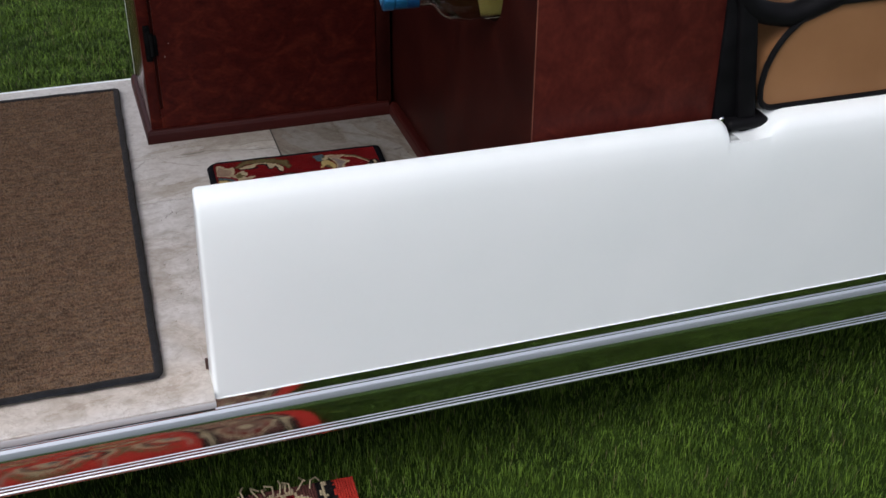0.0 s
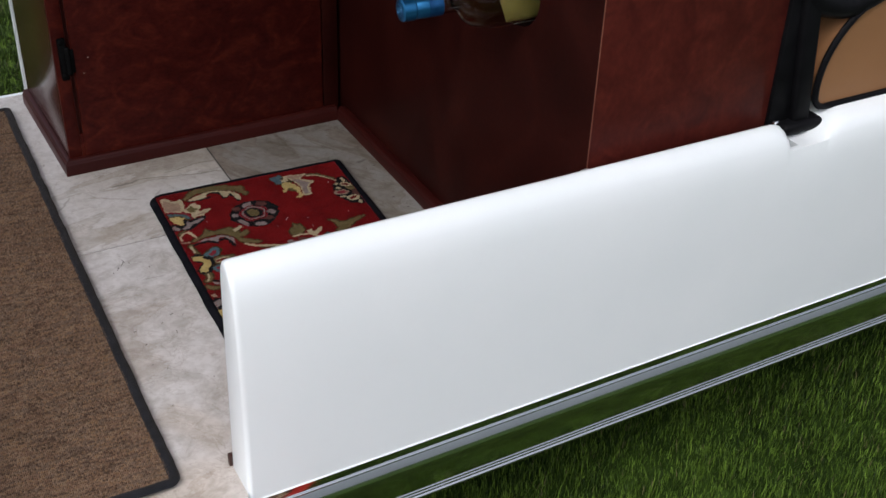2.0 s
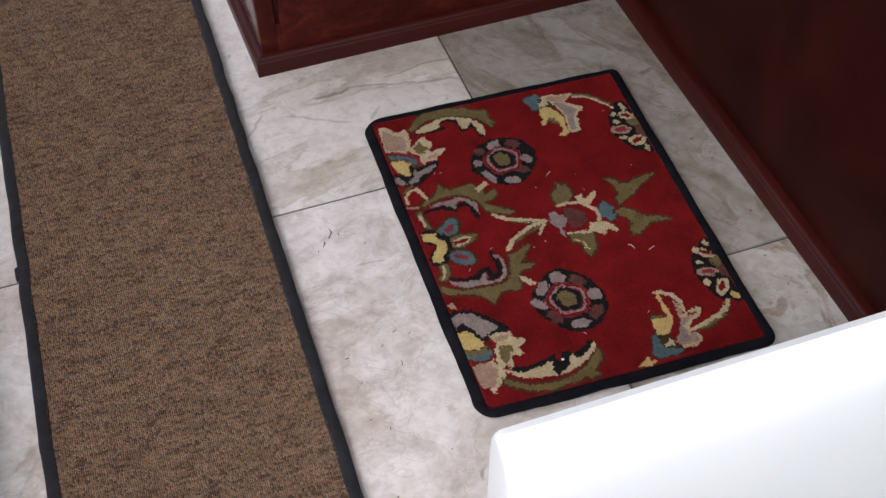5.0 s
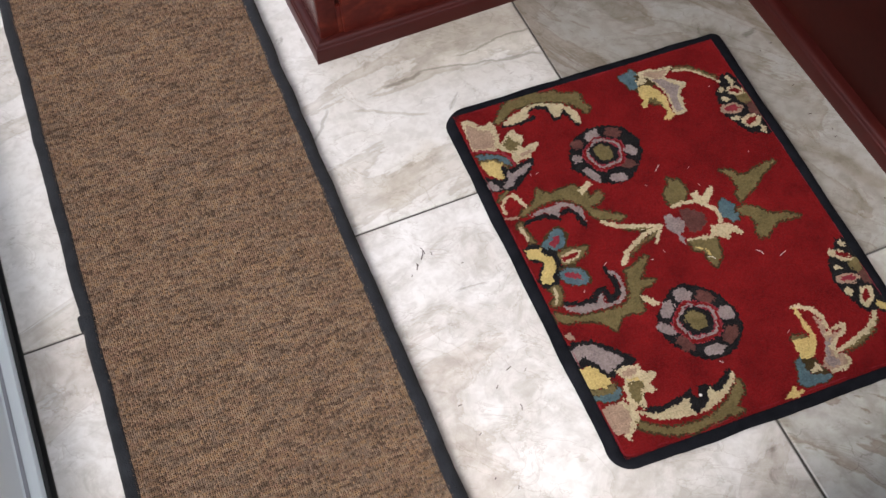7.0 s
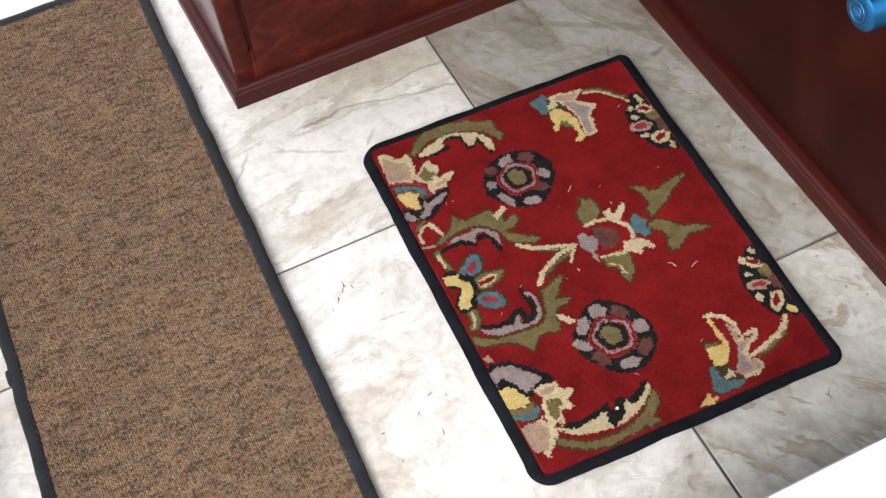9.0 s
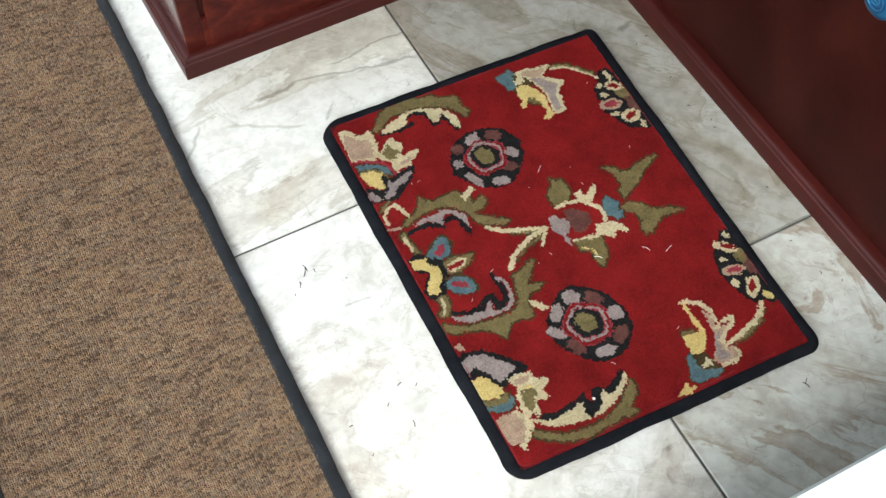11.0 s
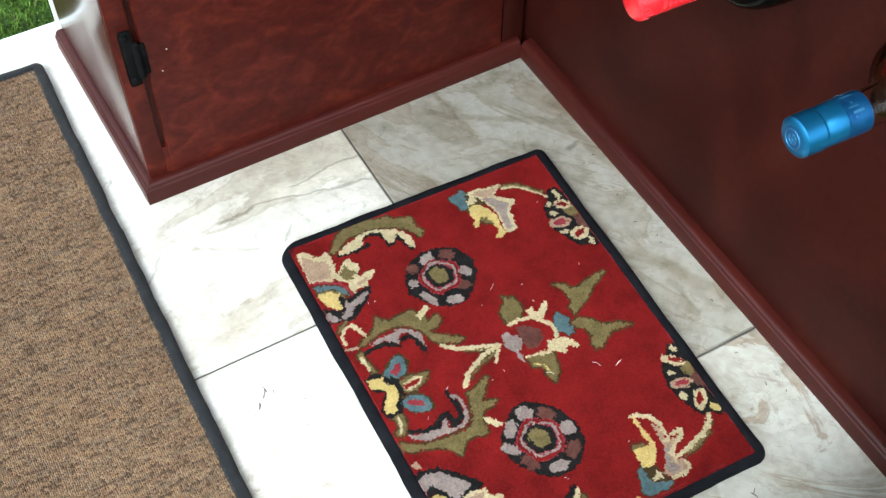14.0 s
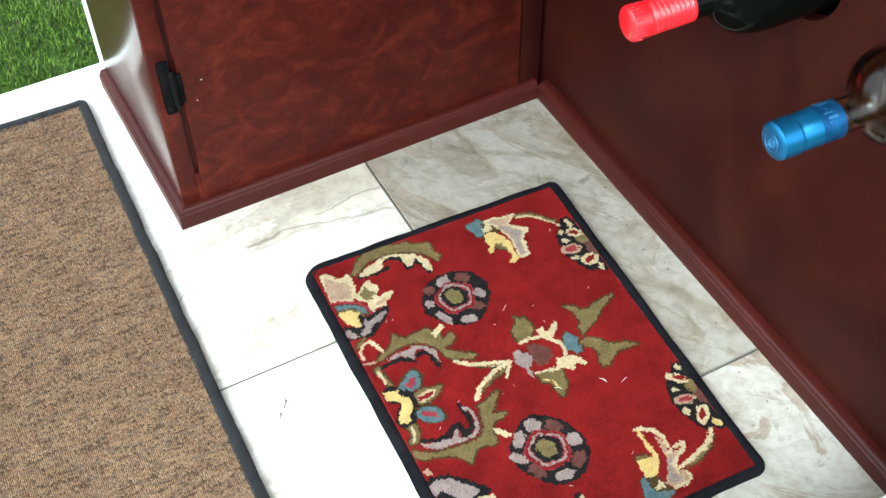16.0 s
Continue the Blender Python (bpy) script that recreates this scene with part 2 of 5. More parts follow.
        cloud = ramp(noise_at(19, 11, 0.9, (1.5, 0.9, 1), -50), [(0.38, (0.80, 0.78, 0.74)), (0.47, (0.98, 0.97, 0.96)), (0.60, (1.04, 1.05, 1.06))])
        vein = ramp(noise_at(4.5, 11, 0.5, (3, 0.8, 1), -52), [(0.484, (1, 1, 1)), (0.497, (0.66, 0.60, 0.54)), (0.500, (1, 1, 1))])
    elif kind == "streaked":
        base = ramp(noise_at(4.5, 9, 0.8, (2.8, 0.75, 1), 14), [(0.34, (0.386, 0.353, 0.313)), (0.43, (0.472, 0.441, 0.400)), (0.455, (0.402, 0.370, 0.331)), (0.465, (0.531, 0.511, 0.484)),
                                                                (0.55, (0.513, 0.490, 0.461)), (0.66, (0.546, 0.527, 0.503))])
        cloud = ramp(noise_at(11, 9, 0.7), [(0.36, (0.945, 0.93, 0.91)), (0.48, (0.99, 0.985, 0.98)), (0.60, (1.02, 1.02, 1.025))])
        vein = ramp(noise_at(3.2, 11, 0.3, (4.5, 0.8, 1), 9), [(0.487, (1, 1, 1)), (0.498, (0.55, 0.55, 0.53)), (0.502, (1, 1, 1))])
    else:
        base = ramp(noise_at(8, 10, 0.6, (1.5, 0.9, 1), 20), [(0.32, (0.391, 0.347, 0.306)), (0.43, (0.472, 0.438, 0.402)), (0.452, (0.426, 0.389, 0.353)), (0.460, (0.511, 0.486, 0.458)),
                                                             (0.60, (0.538, 0.517, 0.494))])
        cloud = ramp(noise_at(19, 10, 0.8), [(0.36, (0.76, 0.735, 0.70)), (0.44, (0.93, 0.915, 0.90)), (0.452, (0.87, 0.855, 0.835)), (0.52, (1.01, 1.01, 1.01)), (0.60, (1.05, 1.05, 1.055))])
        vein = ramp(noise_at(3.6, 11, 0.35, (2.6, 0.8, 1), 12), [(0.489, (1, 1, 1)), (0.4985, (0.70, 0.69, 0.67)), (0.502, (1, 1, 1))])
    crust = ramp(noise_at(26, 7, 0.8, (1.6, 1, 1), -40), [(0.545, (1, 1, 1)), (0.570, (0.84, 0.82, 0.79)), (0.575, (1.04, 1.04, 1.045)), (0.64, (1.0, 1.0, 1.0))])
    pits = ramp(noise_at(34, 8, 0.9, (1.5, 1, 1), 20), [(0.27, (0.50, 0.48, 0.45)), (0.335, (1, 1, 1))])
    grain = ramp(noise_at(85, 6, 0.3), [(0.38, (0.87, 0.86, 0.845)), (0.58, (1.02, 1.02, 1.02))])
    tone = base
    for layer, amount in ((cloud, 1.0), (vein, {"pale": 0.35, "streaked": 0.25, "veined": 0.7, "banded": 0.8}[kind]), (crust, 1.0), (pits, 0.85), (grain, 1.0),
                          (cracks(17.0, 0.012, {"pale": 0.56, "streaked": 0.60, "veined": 0.54, "banded": 0.52}[kind]), {"pale": 0.4, "streaked": 0.5, "veined": 0.8, "banded": 0.8}[kind]), (cracks(43.0, 0.02, 0.56), 0.45)):
        tone = mult(tone, layer, amount)
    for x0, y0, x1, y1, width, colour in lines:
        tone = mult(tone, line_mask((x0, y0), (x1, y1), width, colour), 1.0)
    lk(tone, b.inputs["Base Color"])
    b.inputs["Roughness"].default_value = 0.45
    b.inputs["Specular IOR Level"].default_value = 0.35
    bp = n.new("ShaderNodeBump")
    bp.inputs["Strength"].default_value, bp.inputs["Distance"].default_value = 0.25, 0.0012
    lk(noise_at(45, 6, 0.5), bp.inputs["Height"])
    lk(bp.outputs[0], b.inputs["Normal"])
    return m


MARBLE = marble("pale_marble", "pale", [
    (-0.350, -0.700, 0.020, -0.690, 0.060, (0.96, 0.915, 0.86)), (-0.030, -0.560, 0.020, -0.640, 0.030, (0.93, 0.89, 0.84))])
MARBLE_WARM_SHADED = marble("veined_marble_shaded", "veined", [
    (0.425, -0.100, 0.445, -0.225, 0.0080, (0.76, 0.71, 0.65)), (0.385, -0.275, 0.450, -0.400, 0.0120, (0.80, 0.75, 0.69)), (0.300, -0.020, 0.430, -0.110, 0.0060, (0.78, 0.74, 0.69))])
MARBLE_BAND_LIT = marble("banded_marble_lit", "banded")
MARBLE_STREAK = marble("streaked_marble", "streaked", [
    # a broad greige band along the tile's back, then a bluish-white lens and veins
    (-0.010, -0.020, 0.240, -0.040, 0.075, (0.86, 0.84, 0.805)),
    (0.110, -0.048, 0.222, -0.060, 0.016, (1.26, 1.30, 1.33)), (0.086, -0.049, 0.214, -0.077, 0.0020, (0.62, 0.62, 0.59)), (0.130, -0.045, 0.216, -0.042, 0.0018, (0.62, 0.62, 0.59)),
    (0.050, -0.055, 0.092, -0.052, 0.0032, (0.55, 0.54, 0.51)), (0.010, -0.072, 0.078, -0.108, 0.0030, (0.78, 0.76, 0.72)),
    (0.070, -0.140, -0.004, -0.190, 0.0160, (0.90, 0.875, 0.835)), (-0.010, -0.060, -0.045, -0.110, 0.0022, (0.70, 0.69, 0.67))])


# ---------------------------------------------------------------- building helpers
def thing(name, at, label, category, group="", kind=""):
    ob = new(name)
    ob.location = at
    ob.empty_display_size = 0.05
    return tagged(ob, label, category, group, kind)


def origin_of(ob):
    v = Vector((0, 0, 0))
    while ob:
        v += ob.location
        ob = ob.parent
    return v


def mesh_object(name, bm, material, smooth=True):
    me = bpy.data.meshes.new(name)
    bm.to_mesh(me)
    bm.free()
    for m in material if isinstance(material, (list, tuple)) else [material]:
        me.materials.append(m)
    if smooth:
        for p in me.polygons:
            p.use_smooth = True
        me.set_sharp_from_angle(angle=radians(38))
    return new(name, me)


def part(name, bm, material, parent, label="", smooth=True):
    """One mesh, built in world metres, as a part of a thing or of a part."""
    bmesh.ops.translate(bm, verts=bm.verts, vec=-origin_of(parent))
    ob = mesh_object(name, bm, material, smooth)
    ob.parent = parent
    return tagged(ob, label)


def single(name, bm, material, label, category, kind="", at=None, smooth=True):
    """A thing that is one mesh."""
    at = Vector(at) if at else Vector((0, 0, 0))
    bmesh.ops.translate(bm, verts=bm.verts, vec=-at)
    ob = mesh_object(name, bm, material, smooth)
    ob.location = at
    return tagged(ob, label, category, "", kind)


def box(x0, x1, y0, y1, z0, z1, bevel=0.0, seg=2, bm=None):
    bm = bm or bmesh.new()
    made = bmesh.ops.create_cube(bm, size=1.0, matrix=Matrix.LocRotScale(((x0 + x1) / 2, (y0 + y1) / 2, (z0 + z1) / 2), None, (x1 - x0, y1 - y0, z1 - z0)))
    if bevel:
        edges = {e for v in made["verts"] for e in v.link_edges}
        bmesh.ops.bevel(bm, geom=list(edges), offset=bevel, segments=seg, profile=0.5, affect="EDGES")
    return bm


def extrude_profile(profile, x0, x1, shear=0.0, steps=1):
    """A closed (y, z) outline drawn out along x; shear moves it sideways by that much per metre, and lets it fall with the rocker."""
    bm = bmesh.new()
    rings = []
    for k in range(steps + 1):
        x = x0 + (x1 - x0) * k / steps
        rings.append([bm.verts.new((x, y + shear * x, z + (ROCK_DROP * x if shear else 0.0))) for y, z in profile])
    for a, b in zip(rings, rings[1:]):
        for i in range(len(profile)):
            j = (i + 1) % len(profile)
            bm.faces.new((a[i], a[j], b[j], b[i]))
    bm.faces.new(rings[0][::-1])
    bm.faces.new(rings[-1])
    bmesh.ops.recalc_face_normals(bm, faces=bm.faces)
    return bm


def lathe(stations, start, axis, seg=32):
    """Turned shape: (distance along the axis, radius) from start."""
    bm = bmesh.new()
    q = Vector(axis).normalized().to_track_quat("Z", "Y")
    rings = []
    for d, r in stations:
        rings.append([bm.verts.new(Vector(start) + q @ Vector((r * math.cos(2 * math.pi * k / seg), r * math.sin(2 * math.pi * k / seg), d))) for k in range(seg)])
    for a, b in zip(rings, rings[1:]):
        for k in range(seg):
            bm.faces.new((a[k], a[(k + 1) % seg], b[(k + 1) % seg], b[k]))
    bm.faces.new(rings[0][::-1])
    bm.faces.new(rings[-1])
    bmesh.ops.recalc_face_normals(bm, faces=bm.faces)
    return bm


def tube(points, radius, closed=False, seg=10, flat=1.0, side=None):
    """A round cord along points; flat squashes it in z."""
    bm = bmesh.new()
    pts = [Vector(p) for p in points]
    n = len(pts)
    rings = []
    for i, p in enumerate(pts):
        a = pts[i - 1] if i or closed else p
        b = pts[(i + 1) % n] if i < n - 1 or closed else p
        d = (b - a).normalized()
        up = Vector(side) if side else Vector((0, 0, 1)) if abs(d.z) < 0.9 else Vector((0, 1, 0))
        s = d.cross(up).normalized()
        u = s.cross(d)
        rings.append([bm.verts.new(p + radius * (math.cos(2 * math.pi * k / seg) * s + flat * math.sin(2 * math.pi * k / seg) * u)) for k in range(seg)])
    pairs = list(zip(rings, rings[1:])) + ([(rings[-1], rings[0])] if closed else [])
    for a, b in pairs:
        for k in range(seg):
            bm.faces.new((a[k], a[(k + 1) % seg], b[(k + 1) % seg], b[k]))
    if not closed:
        bm.faces.new(rings[0][::-1])
        bm.faces.new(rings[-1])
    bmesh.ops.recalc_face_normals(bm, faces=bm.faces)
    return bm


def rounded_loop(w, h, radii, step=0.008):
    """Points round a rectangle of size w by h about the origin, with a radius for each corner (far left, far right, near right, near left)."""
    pts = []
    corners = [(-w / 2, h / 2, 180, 90), (w / 2, h / 2, 90, 0), (w / 2, -h / 2, 0, -90), (-w / 2, -h / 2, -90, -180)]
    for (cx, cy, a0, a1), r in zip(corners, radii):
        ox, oy = cx - math.copysign(r, cx), cy - math.copysign(r, cy)
        for k in range(7):
            a = radians(a0 + (a1 - a0) * k / 6)
            pts.append(Vector((ox + r * math.cos(a), oy + r * math.sin(a))))
    out = []
    for p, q in zip(pts, pts[1:] + pts[:1]):
        m = max(1, int((q - p).length / step))
        out += [p + (q - p) * k / m for k in range(m)]
    return out


FLOOR = 0.300     # top of the tiles
GROUND = 0.03     # lawn under the cart
NEAR, FAR = -0.730, 0.304
LEFT, WALL = -0.345, 0.447

# ---------------------------------------------------------------- ground and underbody
bm = bmesh.new()
bmesh.ops.create_grid(bm, x_segments=120, y_segments=120, size=40.0)
for v in bm.verts:
    v.co.x, v.co.y = v.co.x * abs(v.co.x) / 40, v.co.y * abs(v.co.y) / 40
    v.co.z = GROUND - 0.012 + 0.006 * noise.noise(v.co * 2.0)
single("ground", bm, SOIL, "mown green lawn reaching away round the cart", "lawn", "structure")


def blades(name, x0, x1, y0, y1, per_m2, height, spread, width, seed):
    """Grass: bent three-sided blades, leaning every way, in loose tufts."""
    rng = np.random.default_rng(seed)
    count = int((x1 - x0) * (y1 - y0) * per_m2)
    px, py = rng.uniform(x0, x1, count), rng.uniform(y0, y1, count)
    inside = np.minimum(np.minimum(px - x0, x1 - px), np.minimum(py - y0, y1 - py))
    kept = rng.random(count) < np.clip(inside / 0.30, 0.02, 1.0)
    px, py = px[kept], py[kept]
    count = len(px)
    lean = rng.uniform(0, 2 * np.pi, count)
    clump = 0.75 + 0.35 * np.sin(px * 23 + 3 * np.sin(py * 17)) * np.sin(py * 29 + 2 * np.sin(px * 13))
    h = height * rng.uniform(0.5, 1.25, count) * clump
    w = width * rng.uniform(0.55, 1.3, count)
    out = h * rng.uniform(0.3, 1.0, count) * spread
    dx, dy = np.cos(lean), np.sin(lean)
    z = np.full(count, GROUND - 0.010)
    verts = np.empty((count, 5, 3))
    verts[:, 0] = np.stack([px - dy * w, py + dx * w, z], 1)
    verts[:, 1] = np.stack([px + dy * w, py - dx * w, z], 1)
    mx, my = px + dx * out * 0.35, py + dy * out * 0.35
    verts[:, 2] = np.stack([mx + dy * w * 0.8, my - dx * w * 0.8, z + h * 0.65], 1)
    verts[:, 3] = np.stack([mx - dy * w * 0.8, my + dx * w * 0.8, z + h * 0.65], 1)
    verts[:, 4] = np.stack([px + dx * out, py + dy * out, z + h], 1)
    base = np.arange(count)[:, None] * 5
    quads = (base + np.array([[0, 1, 2, 3]])).tolist()
    tris = (base + np.array([[3, 2, 4]])).tolist()
    me = bpy.data.meshes.new(name)
    me.from_pydata(verts.reshape(-1, 3).tolist(), [], quads + tris)
    me.materials.append(BLADE)
    me.materials.append(BLADE_DRY)
    dry = (rng.random(count) < 0.02 + 0.10 * np.clip(np.sin(px * 11 + 2 * np.sin(py * 7)) * np.sin(py * 13 + px * 5) - 0.55, 0, 1)).astype(np.int32)
    me.polygons.foreach_set("material_index", np.concatenate([dry, dry]))
    ob = new(name, me)
    return tagged(ob, "short green grass blades with a few dry ones", "grass", "", "stuff")


blades("lawn_grass", -0.35, 2.3, -1.40, -0.30, 90000, 0.022, 0.55, 0.0006, 3)
blades("lawn_grass", -2.2, 0.60, 0.02, 2.8, 72000, 0.020, 1.10, 0.0008, 4)

under = single("cart_underbody", box(-1.2, 1.9, NEAR + 0.045, FAR - 0.03, 0.19, FLOOR - 0.012, 0.01), UNDER, "black underbody of the cart above the lawn", "underbody", "structure")
# unseen block added to stop light passing below the cart onto the lawn
part("light_block", box(-0.8, 1.5, NEAR + 0.20, FAR - 0.12, 0.09, 0.1895, 0.01), UNDER, under)
for wx in (-0.95, 1.62):
    for wy in (NEAR + 0.13, FAR - 0.13):
        part("wheel", lathe([(-0.07, 0.06), (-0.07, 0.19), (-0.055, 0.215), (0.055, 0.215), (0.07, 0.19), (0.07, 0.06)], (wx, wy, GROUND + 0.205), (0, 1, 0), 28), UNDER, under)

# ---------------------------------------------------------------- unseen roof and wall, added for shade and reflections
# added roof, unseen; its near overhang shades floor and lawn, posts only carry it
roof = single("shade_roof", box(-1.10, 1.60, -1.10, 0.36, 1.93, 1.98, 0.02), WHITE_SHELL, "unseen pale roof added to shade the cart floor and near lawn", "roof", "structure")
for px in (-1.04, 1.54):
    for py in (-0.66, 0.26):
        part("shade_roof_post", tube([(px, py, 0.27), (px, py, 1.94)], 0.014, seg=12), BLACK_IRON, roof)
# unseen wall, added and sized to give the rocker its grey reflected band
REFLECTION_PALE = mat("pale_reflection_wall", [(0.80, 0.81, 0.82), (0.85, 0.86, 0.87)], 0.8, 3, bump=0.2, bump_scale=40, fine=0.2)
single("reflection_wall", box(-11.0, 11.0, -7.3, -7.0, 0.0, 2.1, 0.02), REFLECTION_PALE, "unseen pale wall added for the chrome to reflect", "wall", "structure")

# ---------------------------------------------------------------- tiled floor
floor = single("floor", box(LEFT, WALL, NEAR + 0.032, FAR, FLOOR - 0.0115, FLOOR - 0.0018), GROUT, "grout bed of the marble tiled cart floor", "floor", "structure")


def tile(x0, x1, y0, y1, material, cut=None):
    """One tile; cut: the place beyond which its near side is sawn back, for the panel that stands there."""
    if cut is None:
        return part("tile", box(x0, x1, y0, y1, FLOOR - 0.010, FLOOR, 0.0010, 1), material, floor)
    cx, cy = cut
    outline = [(x0, y0), (cx, y0), (cx, cy), (x1, cy), (x1, y1), (x0, y1)]
    bm = bmesh.new()
    low, high = ([bm.verts.new((x, y, z)) for x, y in outline] for z in (FLOOR - 0.0036, FLOOR))
    for i in range(len(outline)):
        j = (i + 1) % len(outline)
        bm.faces.new((low[i], low[j], high[j], high[i]))
    bm.faces.new(low[::-1])
    bm.faces.new(high)
    bmesh.ops.bevel(bm, geom=[e for e in bm.edges if e.verts[0].co.z > FLOOR - 0.001 and e.verts[1].co.z > FLOOR - 0.001], offset=0.0010, segments=1, affect="EDGES")
    return part("tile", bm, material, floor)


J = 0.0012
EDGE, UNDER_PANEL = -0.744, -0.700
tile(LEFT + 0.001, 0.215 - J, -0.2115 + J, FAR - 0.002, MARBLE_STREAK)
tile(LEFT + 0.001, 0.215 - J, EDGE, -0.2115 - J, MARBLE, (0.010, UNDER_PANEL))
tile(0.215 + J, WALL - 0.004, -0.414 + J, FAR - 0.002, MARBLE_WARM_SHADED)
tile(0.215 + J, WALL - 0.004, UNDER_PANEL, -0.414 - J, MARBLE_BAND_LIT)
single("floor_edge_strip", box(LEFT, WALL, FAR, FAR + 0.012, FLOOR - 0.03, FLOOR - 0.002, 0.003), WHITE_SHELL, "white edge strip along the tiled floor", "edge strip", "structure")

# ---------------------------------------------------------------- polished rocker along the side
SHEAR, DROP, ROCK_DROP = 0.030, -0.020, -0.020
rocker = thing("rocker_trim", (0.3, NEAR, 0.21), "polished metal rocker moulding reflecting lawn and rug", "side trim")


def rock(y, z):
    """The rocker's outline, let down to where it hangs below the panel."""
    return y - 0.0115, 0.2670 + (z - 0.2722) * 1.0725


part("upper_moulding", extrude_profile([rock(y, z) for y, z in ((-0.690, 0.2880), (-0.7095, 0.2880), (-0.7090, 0.2745), (-0.7092, 0.2735), (-0.7098, 0.2718), (-0.7092, 0.2702), (-0.690, 0.2702))],
                                       -1.2, 1.9, SHEAR, 24), CHROME, rocker)
BAND = ((-0.690, 0.2700), (-0.7085, 0.2700), (-0.7106, 0.2664), (-0.7126, 0.2628), (-0.7140, 0.2598), (-0.7149, 0.2570), (-0.7155, 0.2540), (-0.7159, 0.2500),
        (-0.7161, 0.2450), (-0.7160, 0.2350), (-0.7156, 0.2225), (-0.7122, 0.2215), (-0.7122, 0.2060), (-0.690, 0.2060))
part("lower_band", extrude_profile([rock(y, z) for y, z in BAND], -1.2, 1.9, SHEAR, 24), CHROME, rocker)


def rock_cord(name, y, z, radius, material, x0=-1.2, x1=1.9, label=""):
    y, z = rock(y, z)
    return part(name, tube([(x, y + SHEAR * x, z + ROCK_DROP * x) for x in np.linspace(x0, x1, 9)], radius, seg=12), material, rocker, label)


rock_cord("bead", -0.7096, 0.2722, 0.0018, CHROME)
for zc, rad in ((0.2195, 0.0031), (0.2148, 0.0028), (0.2095, 0.0035)):
    rock_cord("ridge", -0.7128, zc, rad, CHROME_SATIN)
part("sill_strip", extrude_profile([(-0.7180, 0.2862), (-0.7428, 0.2862), (-0.7444, 0.2872), (-0.7450, 0.2890), (-0.7450, 0.2950), (-0.7444, 0.2962), (-0.7180, 0.2962)], -0.60, 0.010, 0.0, 12), SILL_GREY, rocker,
     "dull grey sill strip under the tiles")
part("seal", tube([(-0.300, -0.7415, 0.2878), (-0.150, -0.7432, 0.2867), (-0.060, -0.7440, 0.2862), (0.008, -0.7440, 0.2860)], 0.0013, seg=8), UNDER, rocker, "black rubber seal")

# ---------------------------------------------------------------- white side shells
SIDE = [(-0.7252, 0.3036), (-0.7238, 0.3052), (-0.7228, 0.4300), (-0.7200, 0.4950), (-0.7160, 0.5400), (-0.7110, 0.5640), (-0.7050, 0.5740), (-0.6965, 0.5815),
        (-0.6890, 0.5836), (-0.6825, 0.5805), (-0.6790, 0.5725), (-0.6775, 0.5600), (-0.6770, 0.5300), (-0.6765, 0.4300), (-0.6760, 0.3045)]
REAR = [(-0.7252, 0.3036), (-0.7238, 0.3052), (-0.7228, 0.4300), (-0.7200, 0.4950), (-0.7165, 0.5400), (-0.7120, 0.5620), (-0.7050, 0.5740), (-0.6950, 0.5800),
        (-0.6800, 0.5840), (-0.6500, 0.5850), (-0.6000, 0.5850), (-0.5000, 0.5850), (-0.3500, 0.5850), (-0.3500, 0.4300), (-0.3500, 0.3045)]
NOTCH = 0.5560


def shell_rings():
    """The side shell: a rounded wall, a notch for the seat bracket, then the body that widens under the seat."""
    rings = []
    for k in range(5):
        a = radians(22.5 * k)
        inset = 0.005 * (1 - math.sin(a))
        rings.append((0.002 + 0.006 * (1 - math.cos(a)), [(y + (-0.696 - y) / 0.03 * inset * 0.9, z - (inset if z > 0.5 else 0)) for y, z in SIDE]))
    rings += [(0.10 + 0.0975 * k, SIDE) for k in range(7)]
    for k in range(1, 5):
        a = radians(22.5 * k)
        rings.append((0.687 + 0.021 * math.sin(a), [(y, z - 0.014 * (1 - math.cos(a)) * max(0.0, (z - 0.545) / 0.0388)) for y, z in SIDE]))
    cut = [(y, min(z, NOTCH)) for y, z in SIDE]
    hollow = [(y, min(z, 0.534) if y > -0.7005 else z) for y, z in cut]
    rings += [(0.7090, hollow), (0.7215, hollow), (0.7260, cut), (0.744, cut)]
    for k in range(1, 9):
        f = k / 8
        f = f * f * (3 - 2 * f)
        rings.append((0.744 + 0.056 * k / 8, [(a[0] + (b[0] - a[0]) * f, a[1] + (b[1] - a[1]) * f) for a, b in zip(cut, REAR)]))
    rings += [(0.90 + 0.25 * k, REAR) for k in range(5)]
    return rings


def loft(rings):
    bm = bmesh.new()
    made = []
    for x, outline in rings:
        ring = []
        for y, z in outline:
            h = (z - 0.3036) / 0.28      # the crest runs level, the foot follows the rocker
            ring.append(bm.verts.new((x + 0.008 + (0.006 * h if x < 0.05 else 0.0), y - 0.003 + 0.008 * h + SHEAR * x * (1 - h), z - 0.016 + (DROP * (1 - h) - 0.008 * h) * x)))
        made.append(ring)
    for a, b in zip(made, made[1:]):
        for i in range(len(a)):
            j = (i + 1) % len(a)
            bm.faces.new((a[i], a[j], b[j], b[i]))
    bm.faces.new(made[0][::-1])
    bm.faces.new(made[-1])
    bmesh.ops.recalc_face_normals(bm, faces=bm.faces)
    return bm


side = thing("side_panel", (0.35, -0.70, 0.3035), "white moulded plastic side panel standing on the floor edge", "side panel")
part("shell", loft(shell_rings()), WHITE_SHELL, side)
part("end_clip", box(0.0070, 0.0125, -0.6800, -0.6735, 0.3003, 0.3150, 0.001), BROWN_CLIP, side, "small brown fixing clip")
far_side = thing("side_panel", (0.35, 0.28, 0.3), "white moulded plastic side panel behind the cabinet", "side panel")
